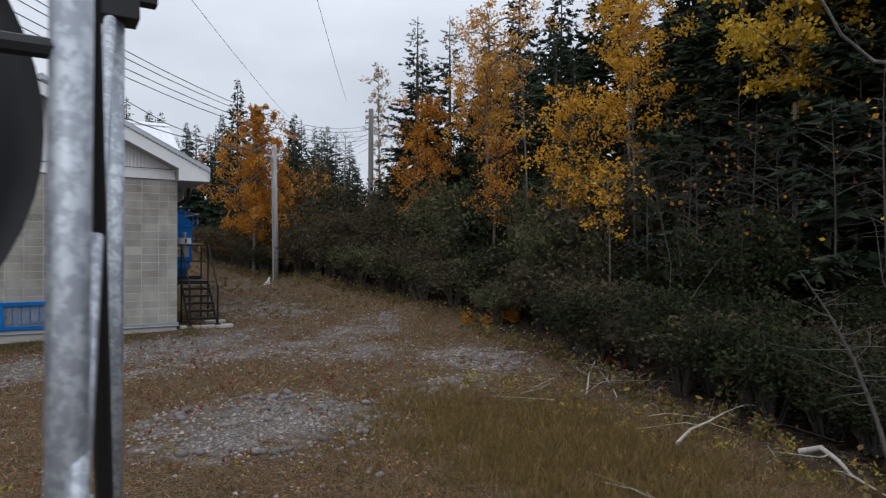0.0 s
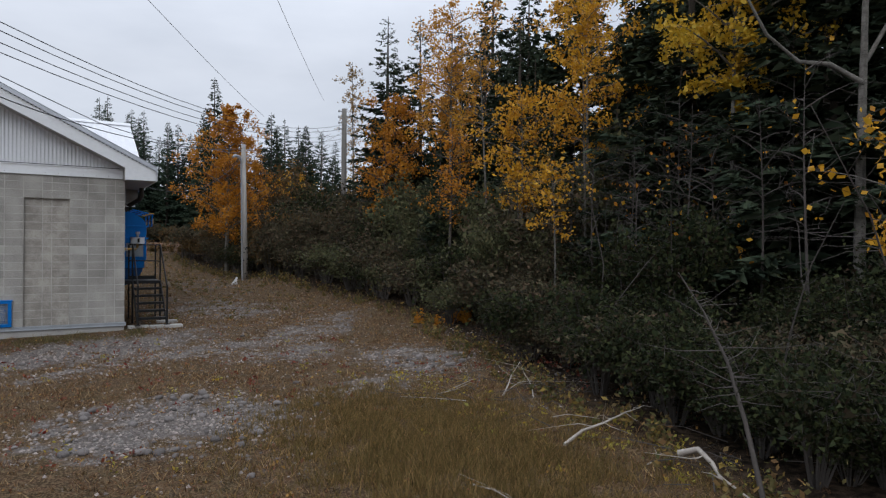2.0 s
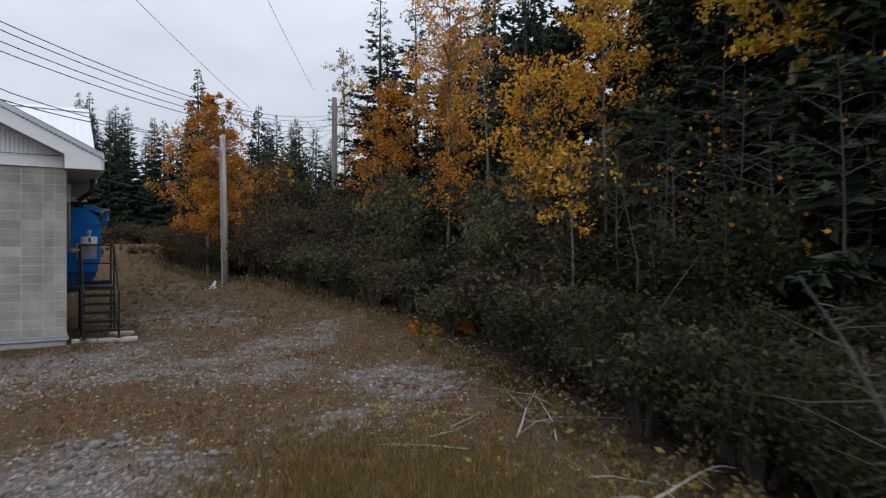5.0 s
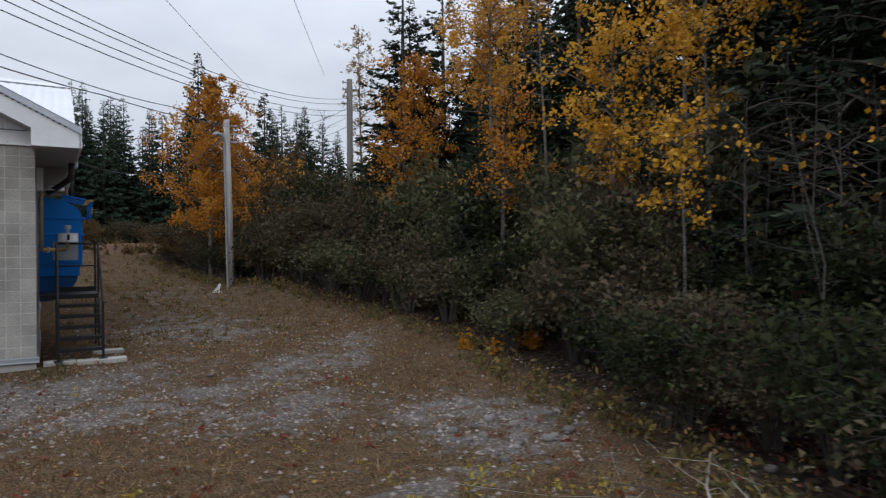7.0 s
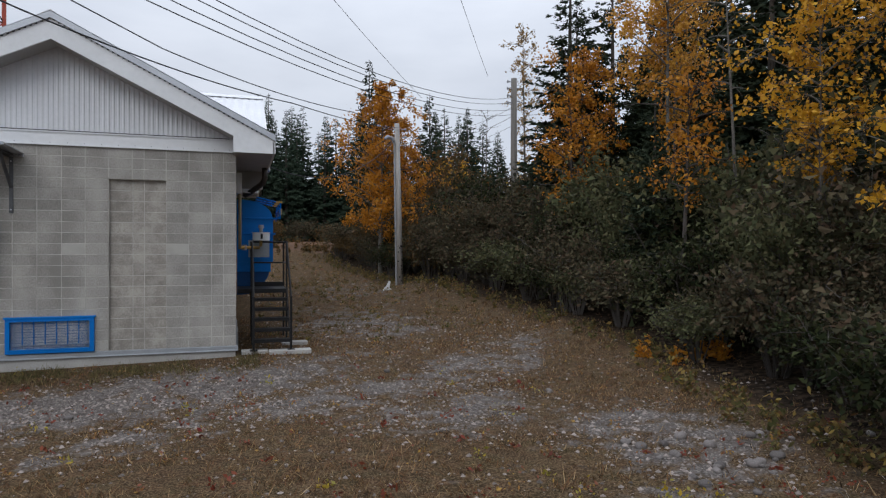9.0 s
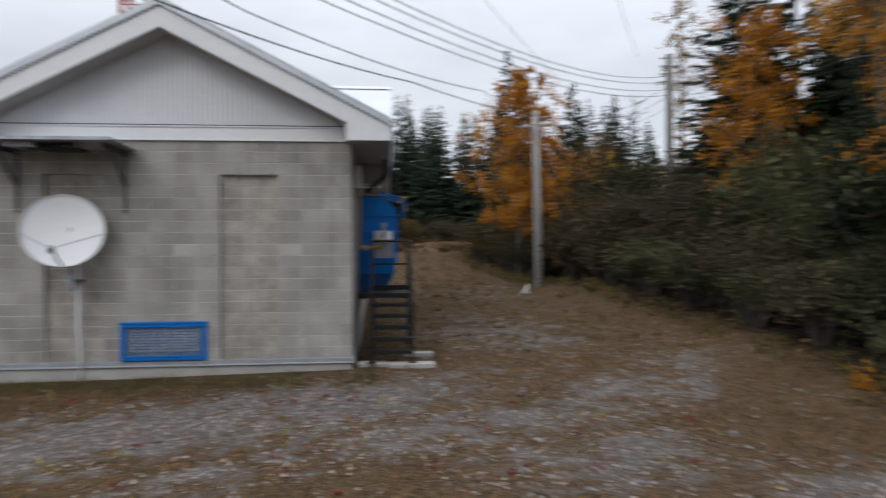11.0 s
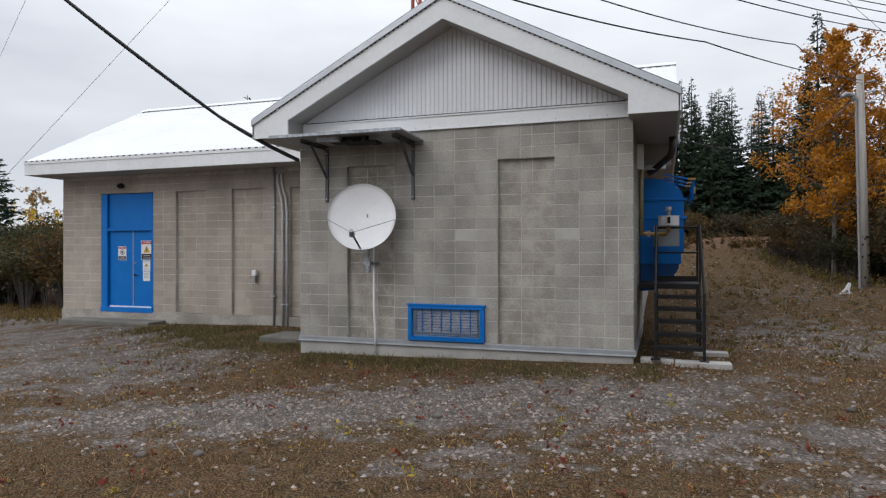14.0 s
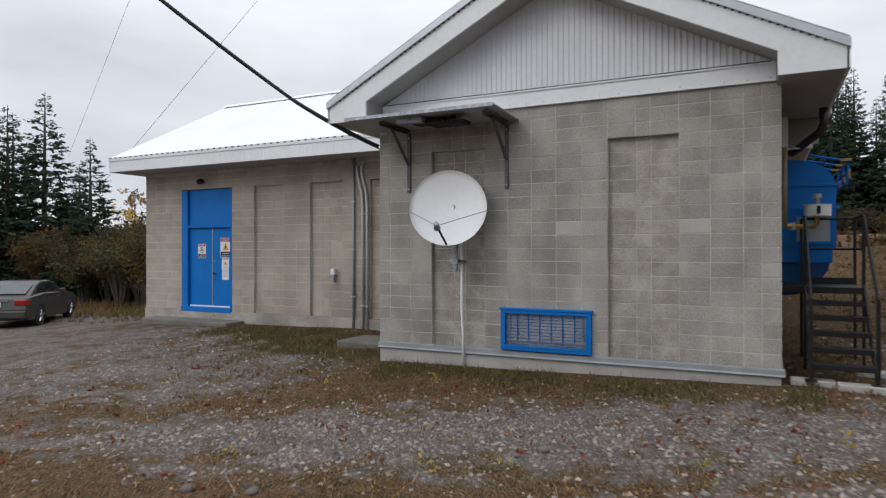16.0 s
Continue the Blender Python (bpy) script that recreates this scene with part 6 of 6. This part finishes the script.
def lush(x, y):
    """The taller tawny grass near the brush, and the green strip along the wall."""
    return np.exp(-((x - 2.4) / 1.4) ** 2 - ((y + 12.2) / 2.4) ** 2) * (1 - 0.95 * shade_litter(x, y))


tagged(put("dry_grass", blades("dry_grass", 130000, 8, (-11, 9), (-17, 5), 0.03, 0.10, lambda x, y: turf(x, y) * 0.9, 0.0055, 0.8), GRASS_D), "short dry brown grass", "grass", kind="stuff")
tagged(put("tawny_grass", blades("tawny_grass", 80000, 9, (-1.5, 6), (-17, -8.5), 0.06, 0.17, lambda x, y: np.clip(lush(x, y), 0, 1) * (0.35 + 0.65 * (np.sin(5 * x + 2 * np.sin(3 * y)) * np.sin(4 * y + x) > -0.2)), 0.0042, 0.5, 14, 0.05), GRASS_T), "taller tawny dry grass", "grass", kind="stuff")
tagged(put("green_grass", blades("green_grass", 60000, 10, (-12, 3), (-3.0, 3), 0.03, 0.12, lambda x, y: np.where(inside(x, y), 0, sstep(-0.55, 0.35, np.sin(2.1 * x + np.sin(1.7 * y)) * np.cos(1.3 * x - 2.2 * y) + 0.4 * np.sin(5.3 * x)) * (np.exp(-((y + 0.45 - np.where(x < -6.3, 2.2, 0)) / 0.5) ** 2) + 0.8 * np.exp(-((x + 7.8) / 2.0) ** 2 - ((y - 0.9) / 1.5) ** 2)) * (x < 0.4))), GRASS_G), "green grass along the wall foot", "grass", kind="stuff")
tagged(put("far_grass", blades("far_grass", 20000, 11, (-34, 9), (2, 26), 0.06, 0.22, lambda x, y: np.where(inside(x, y), 0, np.where(x > 0.2, 0.5 - 0.4 * gravel(x, y), np.where((x < -18) & (y > 6.5), 1.0, 0))), 0.008), GRASS_D), "pale dry grass farther off", "grass", kind="stuff")

tagged(put("verge_grass", blades("verge_grass", 16000, 12, (-40, -15.8), (5.2, 10.5), 0.12, 0.32, lambda x, y: 0.9 * sstep(5.0, 6.5, y), 0.012, 0.5), GRASS_T), "tawny grass verge below the far shrubs", "grass", kind="stuff")


def clumps(name, label, material, spots, seed, h=0.12, n=22, leaf=0.035):
    g = np.random.default_rng(seed)
    C = []
    for x, y in spots:
        z = hz(x, y)
        k = g.uniform(0.5, 1.4)
        C.append(np.array((x, y, z)) + np.abs(g.normal(0, 1, (n, 3))) * np.array((0, 0, h * k * 0.6)) + g.normal(0, 1, (n, 3)) * np.array((0.06, 0.06, 0.01)) * k)
    tagged(put(name, leaves_mesh(name, np.concatenate(C), leaf, long=1.9, rng=g), material), label, "weeds", kind="stuff")


def spots(n, seed, xr, yr):
    g = np.random.default_rng(seed)
    out = []
    while len(out) < n:
        x, y = g.uniform(*xr), g.uniform(*yr)
        if not inside(np.array(x), np.array(y)):
            out.append((x, y))
    return out


clumps("red_weeds", "low red autumn weeds", WEED_R, spots(150, 1, (-10, 5), (-11, -1)) + spots(30, 4, (4.2, 7), (-11.5, -7)), 1, 0.06, 12, 0.028)
clumps("yellow_weeds", "low yellow autumn weeds", WEED_Y, spots(34, 2, (-9, 5), (-13, 0)) + spots(60, 5, (3.0, 5.0), (-15, -8)), 2, 0.11, 16, 0.024)
clumps("brown_weeds", "dry brown weeds", FALLEN, spots(420, 3, (-12, 7), (-14, 3)), 3, 0.07, 14, 0.02)
clumps("orange_ground_shrub", "bright orange low shrub by the gravel", ORANGE, spots(12, 6, (7.4, 8.9), (-3.9, -2.6)), 6, 0.26, 50, 0.05)
EDGE_W = [(xa + (xb - xa) * q - g5.uniform(0.0, 0.8), ya + (yb - ya) * q) for (xa, ya), (xb, yb) in zip(EDGE[1:], EDGE[2:]) for q in g5.uniform(0, 1, 16)]
clumps("edge_weeds", "straw and olive weeds along the shrub foot", WEED_E, EDGE_W, 7, 0.26, 34, 0.04)
clumps("slope_weeds", "low straw weeds on the slope", WEED_E, spots(300, 8, (0.5, 6.5), (1.0, 22)) + spots(120, 9, (-26, -17), (4, 9)), 8, 0.12, 24, 0.03)
clumps("bank_weeds", "rusty low weeds on the earth bank", SHRUB_O, spots(170, 11, (0.8, 8.6), (22.5, 27.5)), 10, 0.3, 46, 0.06)
clumps("slope_litter", "brown leaf litter on the slope", FALLEN, spots(200, 10, (0.4, 7.5), (-1, 20)), 9, 0.03, 14, 0.024)
tagged(put("slope_stones", pebbles(3500, 15, (0.3, 7), (0, 20), 0.01, 0.045, lambda x, y: 0.5 + 0 * x), STONE), "scattered small stones on the slope", "gravel", kind="stuff")
fl_x, fl_y = RNG.uniform(-10, 8, 1100), RNG.uniform(-15, 3, 1100)
keep = ~inside(fl_x, fl_y)
fl_x, fl_y = fl_x[keep], fl_y[keep]
tagged(put("fallen_leaves", leaves_mesh("fallen_leaves", np.stack([fl_x, fl_y, height(fl_x, fl_y) + 0.02], -1), 0.024, flat=0.8), FALLEN), "scattered fallen leaves", "leaves", kind="stuff")

# ---- parked car ----
CARPAINT = mat("metallic_grey_paint", (0.085, 0.082, 0.080), (0.075, 0.072, 0.070), rough=0.28, metal=0.55, scale=2, fine=400, bump=0.0)
CARGLASS = mat("tinted_glass", (0.02, 0.024, 0.028), rough=0.06, bump=0, spec=0.8)
LAMPRED = mat("red_lens", (0.30, 0.012, 0.015), rough=0.15, bump=0)
CHROME = mat("chrome", (0.6, 0.6, 0.62), rough=0.2, metal=0.9, bump=0)


def car(x, y, heading):
    t = thing("parked_car", "metallic grey four-door sedan parked on gravel", "car", (x, y, hz(x, y) - 0.01), turn=heading)
    # along +x is forward; rear axle at x = 0, front axle at 2.85
    side = [(-1.05, 0.42), (-1.08, 0.62), (-1.0, 0.98), (-0.2, 1.03), (0.35, 1.06), (2.2, 1.0), (3.2, 0.9), (3.6, 0.72), (3.66, 0.42), (3.5, 0.26), (3.25, 0.24), (3.2, 0.4), (3.05, 0.64), (2.85, 0.7), (2.62, 0.64), (2.48, 0.4), (2.42, 0.22), (0.42, 0.22), (0.38, 0.4), (0.22, 0.64), (0, 0.7), (-0.22, 0.64), (-0.38, 0.4), (-0.42, 0.26), (-0.95, 0.28)]
    bm = bmesh.new()
    prism(bm, side, "y", -0.89, 0.89)
    for v in bm.verts:
        k = 1 - 0.07 * max(0, (v.co.z - 0.55)) - 0.05 * max(0, v.co.x - 2.6) ** 1.2 - 0.05 * max(0, -0.3 - v.co.x)
        v.co.y *= k
    body = part("body", bm, CARPAINT, t)
    bv = body.modifiers.new("round", "BEVEL")
    bv.width, bv.segments, bv.limit_method = 0.05, 3, "ANGLE"
    cab = [(-0.55, 1.0), (0.15, 1.34), (0.6, 1.44), (1.3, 1.45), (1.75, 1.36), (2.5, 0.98)]
    bm = bmesh.new()
    prism(bm, cab, "y", -0.76, 0.76)
    for v in bm.verts:
        v.co.y *= 1 - 0.32 * max(0, v.co.z - 1.0)
    roof = part("cabin", bm, CARPAINT, t)
    bv = roof.modifiers.new("round", "BEVEL")
    bv.width, bv.segments, bv.limit_method = 0.05, 3, "ANGLE"
    for s in (-1, 1):
        for poly in ([(-0.05, 1.06), (0.28, 1.31), (0.62, 1.38), (0.68, 1.07)], [(0.76, 1.07), (0.72, 1.385), (1.28, 1.395), (1.66, 1.31), (1.98, 1.05)]):
            bm = bmesh.new()
            prism(bm, poly, "y", s * 0.735, s * 0.765)
            for v in bm.verts:
                v.co.y *= 1 - 0.32 * max(0, v.co.z - 1.0)
            win = part("side_window", bm, CARGLASS, t)
        part("sill_chrome", boxes((-0.1, s * 0.765 - 0.005, 1.04, 2.0, s * 0.765 + 0.005, 1.06)), CHROME, t)
        for xx in (0.55, 1.5):
            part("door_handle", boxes((xx, s * 0.87 - 0.012, 0.88, xx + 0.18, s * 0.87 + 0.012, 0.91), bevel=0.005), CHROME, t)
        part("mirror", boxes((1.95, s * 0.86 - 0.09, 0.98, 2.1, s * 0.86 + 0.09, 1.12), bevel=0.03), CARPAINT, t)
        part("tail_light", boxes((-1.075, s * 0.68 - 0.2, 0.74, -0.82, s * 0.68 + 0.17, 0.93), bevel=0.03), LAMPRED, t, "red tail light")
        part("headlight", boxes((3.3, s * 0.62 - 0.2, 0.62, 3.6, s * 0.62 + 0.16, 0.78), bevel=0.03), CHROME, t)
        for xx in (0.0, 2.85):
            wh = part("wheel", tube(bmesh.new(), [(xx, s * 0.66, 0.33), (xx, s * 0.68, 0.33), (xx, s * 0.86, 0.33), (xx, s * 0.88, 0.33)], [0.30, 0.325, 0.325, 0.30], 28), RUBBER, t, "black tyre")
            rim = part("rim", tb([(xx, s * 0.86, 0.33), (xx, s * 0.885, 0.33)], 0.22, 20), DARK, wh)
            bm = bmesh.new()
            for k in range(5):
                a = k * 2 * math.pi / 5 + 0.3
                tube(bm, [(xx, s * 0.888, 0.33), (xx + 0.2 * math.cos(a), s * 0.888, 0.33 + 0.2 * math.sin(a))], [0.045, 0.03], 6)
            part("spokes", bm, CHROME, wh, "silver alloy spokes")
    part("rear_window", prism(bmesh.new(), [(-0.44, 1.075), (0.13, 1.345), (0.12, 1.36), (-0.46, 1.085)], "y", -0.6, 0.6), CARGLASS, t)
    part("windscreen", prism(bmesh.new(), [(1.8, 1.345), (2.42, 1.03), (2.44, 1.045), (1.81, 1.36)], "y", -0.62, 0.62), CARGLASS, t)
    part("rear_bumper", boxes((-1.12, -0.84, 0.34, -0.9, 0.84, 0.6), bevel=0.05), CARPAINT, t)
    part("plate", boxes((-1.09, -0.16, 0.72, -1.07, 0.16, 0.85)), SIGNWHITE, t, "pale number plate")
    part("chrome_strip", boxes((-1.08, -0.35, 0.88, -1.05, 0.35, 0.91)), CHROME, t)


car(-21.9, 2.9, 129)

# ---- blocks of the walls ----
lay_blocks()
